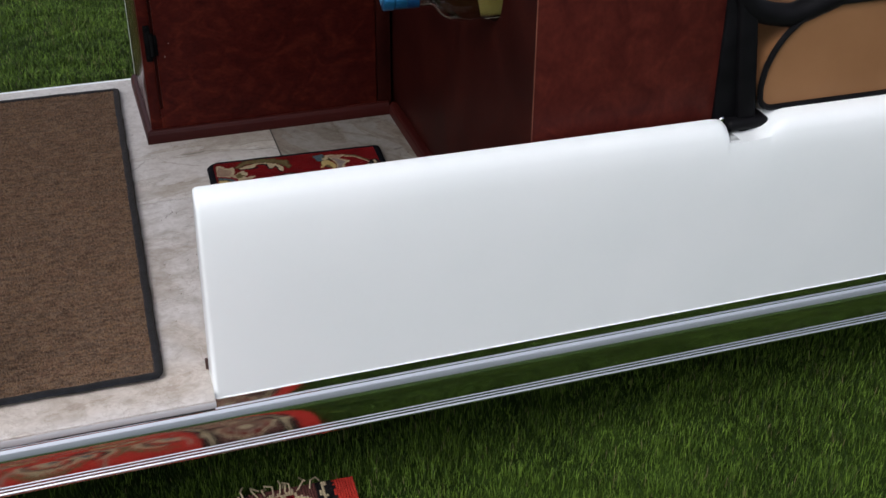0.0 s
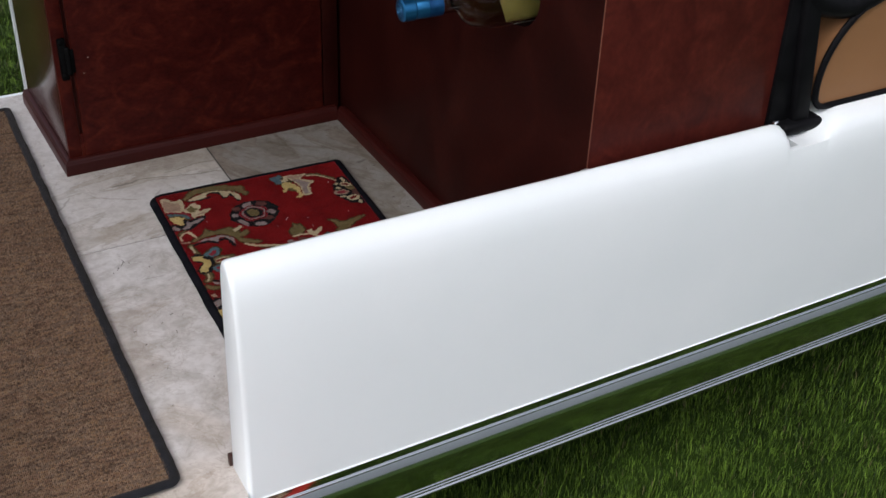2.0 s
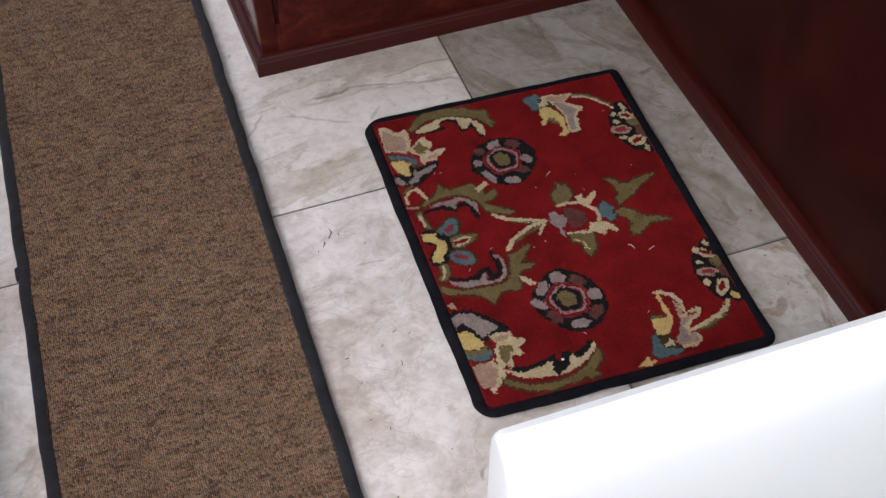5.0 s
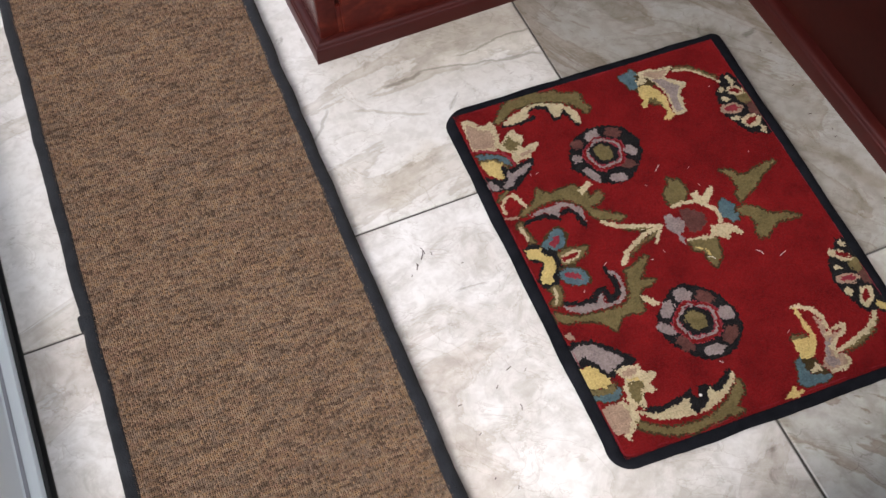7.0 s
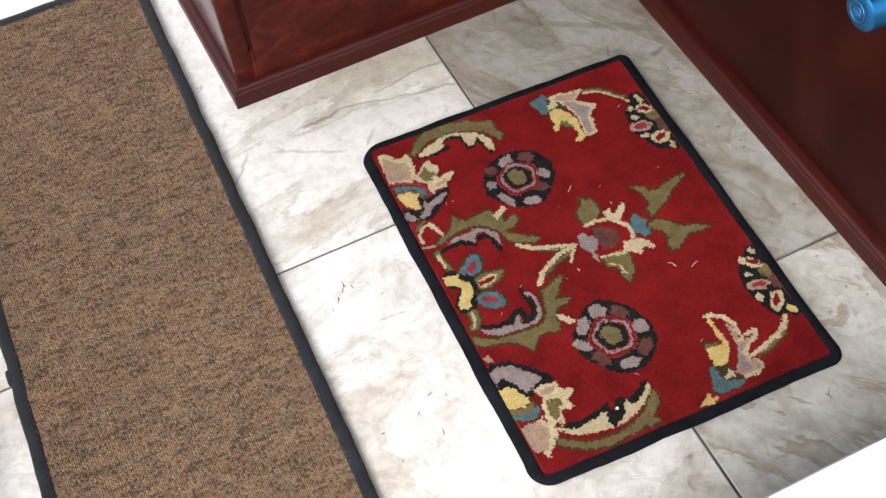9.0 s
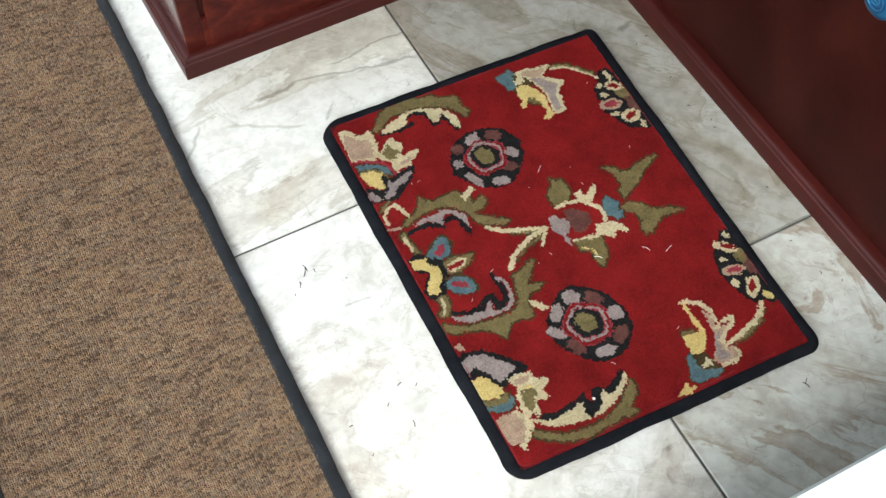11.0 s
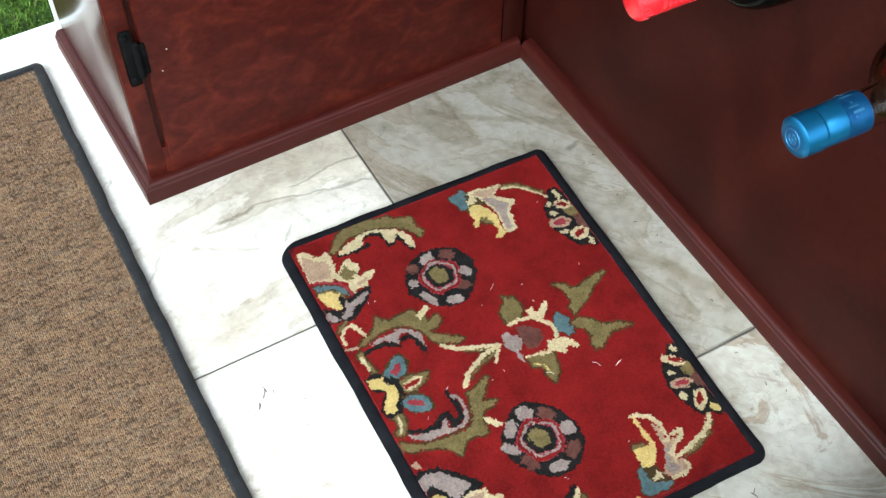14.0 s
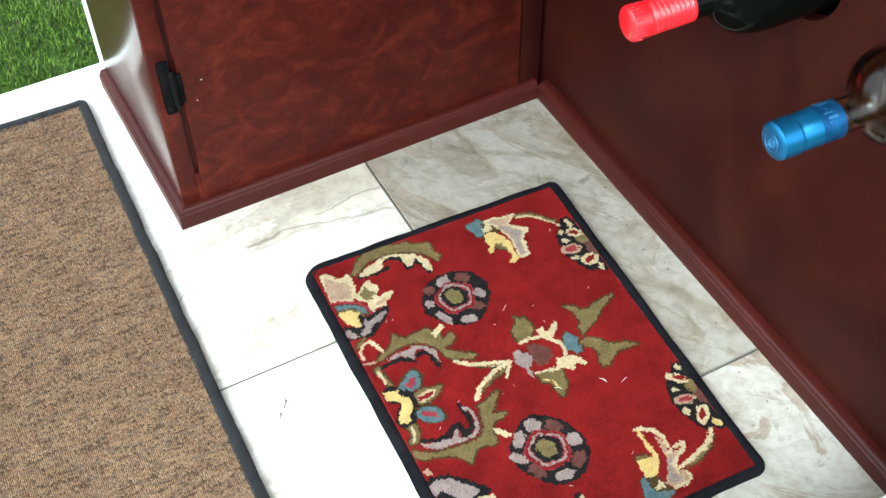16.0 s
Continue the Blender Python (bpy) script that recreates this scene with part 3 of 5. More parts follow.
part("shell", extrude_profile([(0.307, 0.3005), (0.307, 0.560), (0.304, 0.575), (0.298, 0.580), (0.292, 0.575), (0.289, 0.560), (0.289, 0.3005)], 0.004, 1.900, 0.0, 12), WHITE_SHELL, far_side)

# ---------------------------------------------------------------- cabinet with the door
MOULD_D = 0.010
MOULD = [(0.0000, 0.0000), (0.0000, 0.0165), (0.0008, 0.0182), (0.0016, 0.0189), (0.0018, 0.0200), (0.0030, 0.0224), (0.0055, 0.0238), (0.0080, 0.0240), (0.0140, 0.0240), (0.0140, 0.0000)]
TOP = 1.20


def mitred_base(x0, x1, y, ends):
    """Base moulding along x whose face is at y; ends: how much each end runs back for the mitre."""
    bm = bmesh.new()
    a = [bm.verts.new((x0 + d * ends[0], y + d, FLOOR + z)) for d, z in MOULD]
    b = [bm.verts.new((x1 - d * ends[1], y + d, FLOOR + z)) for d, z in MOULD]
    n = len(MOULD)
    for i in range(n):
        bm.faces.new((a[i], a[(i + 1) % n], b[(i + 1) % n], b[i]))
    bm.faces.new(a[::-1])
    bm.faces.new(b)
    bmesh.ops.recalc_face_normals(bm, faces=bm.faces)
    return bm


def turned(bm, deg, at):
    bmesh.ops.transform(bm, matrix=Matrix.Translation(at) @ Matrix.Rotation(radians(deg), 4, "Z") @ Matrix.Translation(-Vector(at)), verts=bm.verts)
    return bm


cab = thing("cabinet", (0.22, 0.14, FLOOR), "dark red stained cherry cabinet with a closed door", "cabinet")
BACK, SKEW = 0.268, 0.006      # the side runs a little out of square towards the back


def skewed(bm):
    for v in bm.verts:
        if v.co.x < 0.05:
            v.co.x -= SKEW * v.co.y / BACK
    return bm


part("body", skewed(box(0.010, WALL - 0.002, 0.014, BACK - 0.002, FLOOR, TOP, 0.002)), CHERRY, cab)
part("side_panel", skewed(box(0.0093, 0.0150, 0.0150, BACK - 0.0025, FLOOR + 0.0005, TOP - 0.002, 0.001)), CHERRY_GLOSS, cab, "glossy varnished cabinet side")
part("face_stile", box(0.0096, 0.0290, 0.0100, 0.030, FLOOR + 0.0005, TOP - 0.03, 0.0015), CHERRY_LIGHT, cab)
part("face_stile", box(0.418, WALL - 0.003, 0.0100, 0.030, FLOOR + 0.0005, TOP - 0.03, 0.0015), CHERRY, cab)
part("gap_filler", box(0.0285, 0.0345, 0.0102, 0.028, FLOOR + 0.0005, 0.3600, 0.0008), CHERRY_LIGHT, cab)
part("base_moulding", mitred_base(0.0, 0.437, 0.0, (1, 0)), CHERRY_DARK, cab)
bm = bmesh.new()
a = [bm.verts.new((d, d, FLOOR + z)) for d, z in MOULD]
b = [bm.verts.new((d - SKEW, BACK, FLOOR + z)) for d, z in MOULD]
for i in range(len(MOULD)):
    bm.faces.new((a[i], a[(i + 1) % len(MOULD)], b[(i + 1) % len(MOULD)], b[i]))
bm.faces.new(a[::-1])
bm.faces.new(b)
bmesh.ops.recalc_face_normals(bm, faces=bm.faces)
part("base_moulding", bm, CHERRY_DARK, cab)
part("top", box(-0.012, WALL - 0.002, -0.010, BACK + 0.002, TOP, TOP + 0.03, 0.006), CHERRY_DARK, cab)
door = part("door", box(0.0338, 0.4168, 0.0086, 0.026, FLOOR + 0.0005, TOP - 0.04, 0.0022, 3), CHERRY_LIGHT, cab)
hinge = part("hinge", box(0.0160, 0.0275, 0.0072, 0.0100, 0.450, 0.514, 0.0024), BLACK_IRON, cab, "black iron hinge on the door stile")
part("knuckle", lathe([(0, 0.0018), (0.002, 0.0036), (0.040, 0.0036), (0.042, 0.0018)], (0.0285, 0.0064, 0.458), (0, 0, 1), 12), BLACK_IRON, hinge)
for zc in (0.458, 0.508):
    part("screw", lathe([(0, 0.0036), (0.0015, 0.0034), (0.0026, 0.0016)], (0.0205, 0.0072, zc), (0, -1, 0), 12), BLACK_IRON, hinge)
part("leaf_plate", box(0.0300, 0.0370, 0.0062, 0.0086, 0.460, 0.496, 0.0014), BLACK_IRON, hinge)
for x, z in ((0.0475, 0.4560), (0.0555, 0.4790)):
    part("paint_chip", lathe([(0, 0.0007), (0.0003, 0.0006)], (x, 0.0086, z), (0, -1, 0), 7), CORK_CHIP, door)

# ---------------------------------------------------------------- bar cabinet that holds the bottles
bar = thing("bar_cabinet", (0.58, -0.2, FLOOR), "dark red cherry bar cabinet with round bottle holes", "cabinet")
HOLES = ((-0.496, 0.704), (-0.338, 0.691))
HOLE_R = 0.045


def holed_wall(x, thick, y0, y1, z0, z1):
    bm = bmesh.new()
    edges = []
    loops = [[(y0, z0), (y1, z0), (y1, z1), (y0, z1)]]
    for cy, cz in HOLES:
        loops.append([(cy + HOLE_R * math.cos(2 * math.pi * k / 48), cz + HOLE_R * math.sin(2 * math.pi * k / 48)) for k in range(48)])
    for lp in loops:
        vs = [bm.verts.new((x, y, z)) for y, z in lp]
        edges += [bm.edges.new((vs[i], vs[(i + 1) % len(vs)])) for i in range(len(vs))]
    bmesh.ops.triangle_fill(bm, edges=edges, use_beauty=True)
    made = bmesh.ops.extrude_face_region(bm, geom=bm.faces[:])
    bmesh.ops.translate(bm, verts=[g for g in made["geom"] if isinstance(g, bmesh.types.BMVert)], vec=(thick, 0, 0))
    bmesh.ops.recalc_face_normals(bm, faces=bm.faces)
    return bm


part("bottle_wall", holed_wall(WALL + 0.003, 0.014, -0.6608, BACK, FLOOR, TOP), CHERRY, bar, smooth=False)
part("front_panel", box(0.4508, 0.710, -0.6612, -0.647, FLOOR, TOP, 0.0012), CHERRY_FRONT_LIT, bar, "red burl front panel, toned lighter for the light outside")
# thin paler line down the panel's corner
part("pale_edge_strip", box(0.4494, 0.4508, -0.6616, -0.6604, 0.50, TOP - 0.005, 0.0004, 1), PALE_EDGE, bar)
part("end_panel", box(0.696, 0.710, -0.647, BACK, FLOOR, TOP, 0.001), CHERRY, bar)
part("back_panel", box(WALL + 0.017, 0.696, BACK - 0.014, BACK, FLOOR, TOP, 0.001), CHERRY, bar)
part("top", box(WALL - 0.010, 0.719, -0.675, BACK + 0.002, TOP, TOP + 0.03, 0.006), CHERRY_DARK, bar)
bm = mitred_base(0.0, 0.640, 0.0, (0, 0))
bmesh.ops.transform(bm, matrix=Matrix.Translation((WALL - MOULD_D, 0.0, 0)) @ Matrix.Rotation(radians(-90), 4, "Z"), verts=bm.verts)
part("base_moulding", bm, CHERRY_DARK, bar)
part("corner_clip", box(0.4400, 0.4520, -0.674, -0.6613, 0.5440, 0.5520, 0.002), GREY_TRIM, bar, "small pale clip at the panel corner")


# ---------------------------------------------------------------- bottles
def wrap(name, parent, tip, axis, d0, d1, r, a0, a1, material, label=""):
    """A curved paper patch lying on the bottle's side."""
    bm = bmesh.new()
    q = Vector(axis).normalized().to_track_quat("Z", "Y")
    rows = []
    for i in range(17):
        a = radians(a0 + (a1 - a0) * i / 16)
        rows.append([bm.verts.new(Vector(tip) + q @ Vector((rr * math.cos(a), rr * math.sin(a), d))) for d, rr in ((d0, r), (d1, r), (d1, r - 0.0003), (d0, r - 0.0003))])
    for a, b in zip(rows, rows[1:]):
        for k in range(4):
            bm.faces.new((a[k], a[(k + 1) % 4], b[(k + 1) % 4], b[k]))
    bm.faces.new(rows[0][::-1])
    bm.faces.new(rows[-1])
    bmesh.ops.recalc_face_normals(bm, faces=bm.faces)
    return part(name, bm, material, parent, label)


def bottle(tip, axis, glass_mat, cap_mat, label, ridged):
    b = thing("wine_bottle", tip, label, "bottle", "bottles in the bar cabinet")
    body = [(0.008, 0.0105), (0.042, 0.0118), (0.0655, 0.0124), (0.0690, 0.0136), (0.0718, 0.0165), (0.0745, 0.0210), (0.0780, 0.0260), (0.0830, 0.0306), (0.0900, 0.0340), (0.1000, 0.0362), (0.1120, 0.0372),
            (0.288, 0.0372), (0.296, 0.0340), (0.300, 0.0250)]
    if ridged:
        part("glass_body", lathe(body, tip, axis, 40), glass_mat, b)
    else:
        inner = [(d, max(0.004, r - 0.0022)) for d, r in body[1:-1]] + [(0.290, 0.020)]
        bm = lathe(body, tip, axis, 40)
        hollow = lathe(inner, tip, axis, 40)
        bmesh.ops.reverse_faces(hollow, faces=hollow.faces)
        me = bpy.data.meshes.new("hollow")
        hollow.to_mesh(me)
        hollow.free()
        bm.from_mesh(me)
        bpy.data.meshes.remove(me)
        part("glass_body", bm, glass_mat, b)
        part("wine", lathe([(d, r - 0.0004) for d, r in inner if 0.060 < d], tip, axis, 40), WINE, b, "pale straw wine")
    cap = [(0.0, 0.0096), (0.0006, 0.0118), (0.0020, 0.0132), (0.0150, 0.0136), (0.0160, 0.0127), (0.0172, 0.0126), (0.0180, 0.0130)]
    if ridged:
        for k in range(24):
            d = 0.0182 + 0.0014 * k
            cap += [(d, 0.0133), (d + 0.0007, 0.0127 + 0.0002 * (k % 3))]
        cap += [(0.0525, 0.0132), (0.0527, 0.0122)]
        capsule = part("capsule", lathe(cap, tip, axis, 32), cap_mat, b)
        ax = Vector(axis).normalized()
        q = ax.to_track_quat("Z", "Y")
        for k in range(26):
            a = 2 * math.pi * k / 26
            out = q @ Vector((math.cos(a), math.sin(a), 0))
            d0, d1 = 0.0022 + 0.0006 * (k % 2), 0.0062 + 0.0022 * (k * 7 % 3)
            part("crimp", tube([Vector(tip) + ax * d0 + out * 0.0130, Vector(tip) + ax * d1 + out * 0.0136], 0.0006, seg=6), cap_mat, capsule)
    else:
        cap += [(0.0316, 0.0132), (0.0318, 0.0124)]
        part("capsule", lathe(cap, tip, axis, 32), cap_mat, b)
        ax = Vector(axis).normalized()
        part("capsule_band", lathe([(0, 0.0124), (0.0002, 0.0133), (0.0169, 0.0135), (0.0172, 0.0122)], Vector(tip) + ax * 0.0318, axis, 32), BLUE_DARK, b)
        disc = part("cap_disc", lathe([(0, 0.0076), (0.0006, 0.0084)], Vector(tip) - ax * 0.0004, axis, 28), BLUE_DARK, b)
        q = ax.to_track_quat("Z", "Y")
        for radius in (0.0066, 0.0034):
            ring = [Vector(tip) - ax * 0.0004 + q @ Vector((radius * math.cos(2 * math.pi * k / 28), radius * math.sin(2 * math.pi * k / 28), 0)) for k in range(28)]
            part("embossed_ring", tube(ring, 0.00045, True, 8, 1.0, tuple(ax)), FROST_FOIL, disc)
        for a in (20, 80, 140):
            d = q @ Vector((math.cos(radians(a)), math.sin(radians(a)), 0)) * 0.0028
            part("embossed_stroke", tube([Vector(tip) - ax * 0.0005 - d, Vector(tip) - ax * 0.0005 + d], 0.00040, seg=6), FROST_FOIL, disc)
        for k in range(9):
            wrap("band_stroke", b, tip, axis, 0.0345 + 0.0015 * (k % 3), 0.0362 + 0.0024 * (k % 4), 0.01375, 20 + 14 * k, 24 + 14 * k + 3 * (k % 2), FROST_FOIL)
    return b


AX_BLUE = Vector((0.149, -0.008, 0.004))
TIP_BLUE, TIP_RED = (0.300, -0.489, 0.698), (0.295, -0.331, 0.686)
white_wine = bottle(TIP_BLUE, AX_BLUE, CLEAR_GLASS, BLUE_FOIL, "white wine bottle with blue capsule lying in its hole", False)
bottle(TIP_RED, AX_BLUE, DARK_GLASS, RED_FOIL, "dark wine bottle with glossy red capsule in its hole", True)


wrap("paper_label", white_wine, TIP_BLUE, AX_BLUE, 0.130, 0.213, 0.0378, 50, 154, PAPER, "white paper label")
wrap("back_label", white_wine, TIP_BLUE, AX_BLUE, 0.138, 0.205, 0.0378, 250, 325, PAPER, "small paper label on the back")
for k in range(3):
    wrap("ink_bar", white_wine, TIP_BLUE, AX_BLUE, 0.142 + 0.007 * k, 0.146 + 0.007 * k, 0.03805, 98 - 6 * k, 140, INK)

# ---------------------------------------------------------------- tufted mats
PALETTE = [("red_pile", (0.118, 0.0032, 0.0040), (0.192, 0.0070, 0.0078)), ("black_pile", (0.006, 0.005, 0.006), (0.013, 0.012, 0.012)),
           ("cream_pile", (0.42, 0.345, 0.21), (0.53, 0.445, 0.285)), ("yellow_pile", (0.47, 0.355, 0.13), (0.57, 0.435, 0.18)),
           ("grey_pile", (0.215, 0.168, 0.160), (0.300, 0.240, 0.225)), ("tan_pile", (0.300, 0.205, 0.145), (0.380, 0.265, 0.190)),
           ("olive_pile", (0.118, 0.092, 0.036), (0.172, 0.134, 0.056)), ("brown_pile", (0.085, 0.032, 0.026), (0.125, 0.050, 0.040)),
           ("blue_pile", (0.062, 0.108, 0.125), (0.100, 0.155, 0.172)), ("pink_pile", (0.20, 0.020, 0.034), (0.27, 0.035, 0.045)),
           ("umber_pile", (0.040, 0.026, 0.010), (0.065, 0.042, 0.016))]
PILES = [mat(n, [tuple(0.74 * c for c in a), tuple(0.74 * c for c in b)], 0.95, 38 if n == "red_pile" else 120, 10, bump=0.8, bump_scale=750, fine=0.8, spec=0.12) for n, a, b in PALETTE]
RED, BLACK, CREAM, YELLOW, GREY, TANP, OLIVE, BROWN, BLUE, PINK, UMBER = range(11)
LINE = len(PILES)
PILES.append(PILES[RED])


class Weave:
    """A tufted field of size w by h: tufts of the given pitch, each of one dyed yarn, coloured by motifs laid one over another."""

    def __init__(self, w, h, pitch, seed, ragged=0.0011):
        self.w, self.h, self.nx, self.ny = w, h, int(w / pitch), int(h / pitch)
        self.rng = np.random.default_rng(seed)
        x = (np.arange(self.nx) + 0.5) / self.nx * w - w / 2
        y = (np.arange(self.ny) + 0.5) / self.ny * h - h / 2
        self.u, self.v = np.meshgrid(x, y)
        self.u = self.u + self.rng.uniform(-0.45, 0.45, self.u.shape) * ragged
        self.v = self.v + self.rng.uniform(-0.45, 0.45, self.v.shape) * ragged
        tooth = max(1, int(round(0.0027 / pitch)))
        coarse = self.rng.uniform(-0.8, 0.8, (2, self.ny // tooth + 1, self.nx // tooth + 1)) * ragged
        coarse = coarse.repeat(tooth, 1).repeat(tooth, 2)[:, :self.ny, :self.nx]
        self.u, self.v = self.u + coarse[0], self.v + coarse[1]
        self.k = np.zeros(self.u.shape, np.int32)

    def ell(self, c, x, y, rx, ry, turn=0.0, lobes=0, amp=0.0):
        a = radians(turn)
        du, dv = self.u - x, self.v - y
        p, q = (du * np.cos(a) + dv * np.sin(a)) / rx, (dv * np.cos(a) - du * np.sin(a)) / ry
        edge = 1 + amp * np.cos(lobes * np.arctan2(q, p))
        self.k[np.hypot(p, q) < edge] = c or LINE

    def arc(self, c, x, y, r, a0, a1, w0, wm, w1, lobes=0, amp=0.0):
        """A band along a circle from a0 to a1 degrees, w0 wide at its start, wm in the middle, w1 at its end."""
        du, dv = self.u - x, self.v - y
        lo, hi = min(a0, a1), max(a0, a1)
        ang = (np.degrees(np.arctan2(dv, du)) - lo) % 360
        f = ang / (hi - lo)
        if a0 > a1:
            f = 1 - f
        width = np.where(f < 0.5, w0 + (wm - w0) * f * 2, wm + (w1 - wm) * (f * 2 - 1)) * (1 + amp * np.sin(lobes * f * 2 * np.pi))
        self.k[(ang <= hi - lo) & (np.abs(np.hypot(du, dv) - r) < width / 2)] = c or LINE

    def seg(self, c, x0, y0, x1, y1, w0, w1):
        dx, dy = x1 - x0, y1 - y0
        f = np.clip(((self.u - x0) * dx + (self.v - y0) * dy) / (dx * dx + dy * dy), 0, 1)
        self.k[np.hypot(self.u - x0 - f * dx, self.v - y0 - f * dy) < (w0 + (w1 - w0) * f) / 2] = c or LINE

    def path(self, c, *stops):
        """A band through (x, y, width) stops."""
        for (x0, y0, w0), (x1, y1, w1) in zip(stops, stops[1:]):
            self.seg(c, x0, y0, x1, y1, w0, w1)

    def poly(self, c, *corners):
        """A patch with the given corners, in millimetres."""
        px, py = (np.array(corners, float) / 1000).T
        near = (self.u > px.min()) & (self.u < px.max()) & (self.v > py.min()) & (self.v < py.max())
        u, v = self.u[near], self.v[near]
        inside = np.zeros(u.shape, bool)
        for x0, y0, x1, y1 in zip(px, py, np.roll(px, -1), np.roll(py, -1)):
            if y0 != y1:
                inside ^= ((y0 > v) != (y1 > v)) & (u < x0 + (v - y0) * (x1 - x0) / (y1 - y0))
        hit = self.k[near]
        hit[inside] = c or LINE
        self.k[near] = hit

    def trail(self, c, *stops):
        """A band through (x, y, width) stops, in millimetres."""
        self.path(c, *[tuple(n / 1000 for n in stop) for stop in stops])

    def oval(self, c, x, y, rx, ry, turn):
        self.ell(c, x / 1000, y / 1000, rx / 1000, ry / 1000, turn, 5, 0.06)

    def outline(self, inner, ring, steps):
        """Turn the ground tufts round a motif into another yarn."""
        hit = self.k == inner
        for _ in range(steps):
            wide = hit.copy()
            wide[1:] |= hit[:-1]
            wide[:-1] |= hit[1:]
            wide[:, 1:] |= hit[:, :-1]
            wide[:, :-1] |= hit[:, 1:]
            hit = wide
        self.k[hit & (self.k == RED) & (self.rng.random(self.k.shape) < 0.8)] = ring

    def mesh(self, name, parent, base, top, place, piles, relief=0.0010, loose=0.0002, bend=None):
        """The pile as a mesh: every tuft is a small four-sided heap."""
        nx, ny = self.nx, self.ny
        gx, gy = np.meshgrid(np.linspace(-self.w / 2, self.w / 2, nx + 1), np.linspace(-self.h / 2, self.h / 2, ny + 1))
        gx, gy = gx + self.rng.uniform(-loose, loose, gx.shape), gy + self.rng.uniform(-loose, loose, gy.shape)
        gz = np.full(gx.shape, top - relief) + self.rng.uniform(-0.0002, 0.0002, gx.shape)
        if bend:
            gx, gy = bend(gx, gy)
        cx, cy = (gx[:-1, :-1] + gx[1:, 1:]) / 2, (gy[:-1, :-1] + gy[1:, 1:]) / 2
        cz = np.full(cx.shape, top) + self.rng.uniform(-0.4, 0.3, cx.shape) * relief
        pts = np.concatenate([np.stack([gx, gy, gz], -1).reshape(-1, 3), np.stack([cx, cy, cz], -1).reshape(-1, 3)])
        m = np.array(place)
        pts = pts @ m[:3, :3].T + m[:3, 3] - np.array(origin_of(parent))
        i, j = np.meshgrid(np.arange(nx), np.arange(ny))
        a = j * (nx + 1) + i
        c = (nx + 1) * (ny + 1) + j * nx + i
        corners = [a, a + 1, a + nx + 2, a + nx + 1]
        faces = np.stack([np.stack([corners[s], corners[(s + 1) % 4], c], -1) for s in range(4)], 2).reshape(-1, 3)
        me = bpy.data.meshes.new(name)
        me.from_pydata(pts.tolist(), [], faces.tolist())
        for p in piles:
            me.materials.append(p)
        me.polygons.foreach_set("material_index", np.repeat(self.k.reshape(-1), 4))
        ob = new(name, me)
        ob.parent = parent
        return ob


def binding(name, w, h, radii, width, place, parent, z, cloth, bend=lambda x, y: (x, y)):
    """A cloth tape folded round a mat's edge."""
    pts = rounded_loop(w - width, h - width, radii)
    wob = [0.0014 * noise.noise(Vector((p.x * 24, p.y * 24, 1.0))) + 0.0005 * noise.noise(Vector((p.x * 90, p.y * 90, 5.0))) for p in pts]
    bm = tube([place @ Vector((*bend(p.x + s, p.y - s), z)) for p, s in zip(pts, wob)], width / 2, True, 12, 0.52)
    return part(name, bm, cloth, parent, "black cloth edge binding")


RED_AT = pose(0.222, -0.3225, 0, 0, 0, -2.9)


def red_bend(x, y):
    """The mat was cut by eye: its long side runs in towards the near corner."""
    f = 0.5 - x / 0.298
    return x + f * (0.0050 - 0.0220 * y), y - 0.002 * f


red_mat = thing("carpet_mat", (0.222, -0.324, FLOOR), "red floral tufted mat with black edging on marble tiles", "floor mat")
w = Weave(0.276, 0.382, 0.00122, 11, 0.0011)
# far arch and corner flower
w.poly(OLIVE, (-104.1, 169.5), (-88.5, 185.8), (-77.2, 192.5), (-65.3, 192.7), (-53, 191.1), (-46.3, 186.3), (-36.7, 187.7), (-26.5, 177.9), (-13.5, 176.1), (-15.2, 163), (-10, 154.3), (-16.6, 147), (-21.4, 157.7), (-26.8, 165), (-33.4, 169.8), (-43, 174.6), (-55.9, 178.7), (-70.2, 179.7), (-79.6, 178.4), (-91.3, 172.1), (-100.9, 166.4))
w.trail(BLACK, (-97, 162.2, 4.1), (-84.9, 160.7, 4.6), (-72.9, 161.4, 5.2), (-65.5, 162.2, 4.6))
w.trail(BLACK, (-70.8, 170.9, 4.6), (-61.2, 173.7, 4.6), (-50.1, 169.7, 5.2), (-47.3, 160.7, 5.2), (-48, 152, 4.1))
w.trail(BLACK, (-44, 153, 3.5), (-37.2, 159.5, 4.6), (-33.2, 150.7, 4.6), (-29.5, 139.1, 4.1))
w.poly(CREAM, (-97.8, 164.1), (-86.9, 171.4), (-77.4, 174.2), (-65.1, 178), (-53.8, 176.9), (-43.9, 172.7), (-34, 168.6), (-28, 160.2), (-24.8, 151), (-24.7, 140.4), (-29.2, 139.7), (-31.9, 146.3), (-33.4, 157.6), (-36.2, 162.8), (-40.7, 155.9), (-47.1, 153.8), (-48.3, 161.2), (-48.5, 170.5), (-54.9, 174.4), (-63.4, 174.1), (-68.5, 172), (-68.9, 166.2), (-76.5, 162.5), (-87.3, 161.8))
w.poly(CREAM, (-133.6, 183.5), (-124.5, 181.9), (-119.9, 172.9), (-112.5, 170), (-106.8, 172.4), (-104.3, 165.1), (-105.4, 155.3), (-108.5, 142.2), (-115.2, 137.6), (-127.8, 142.4), (-136, 145.8), (-134.8, 162.6))
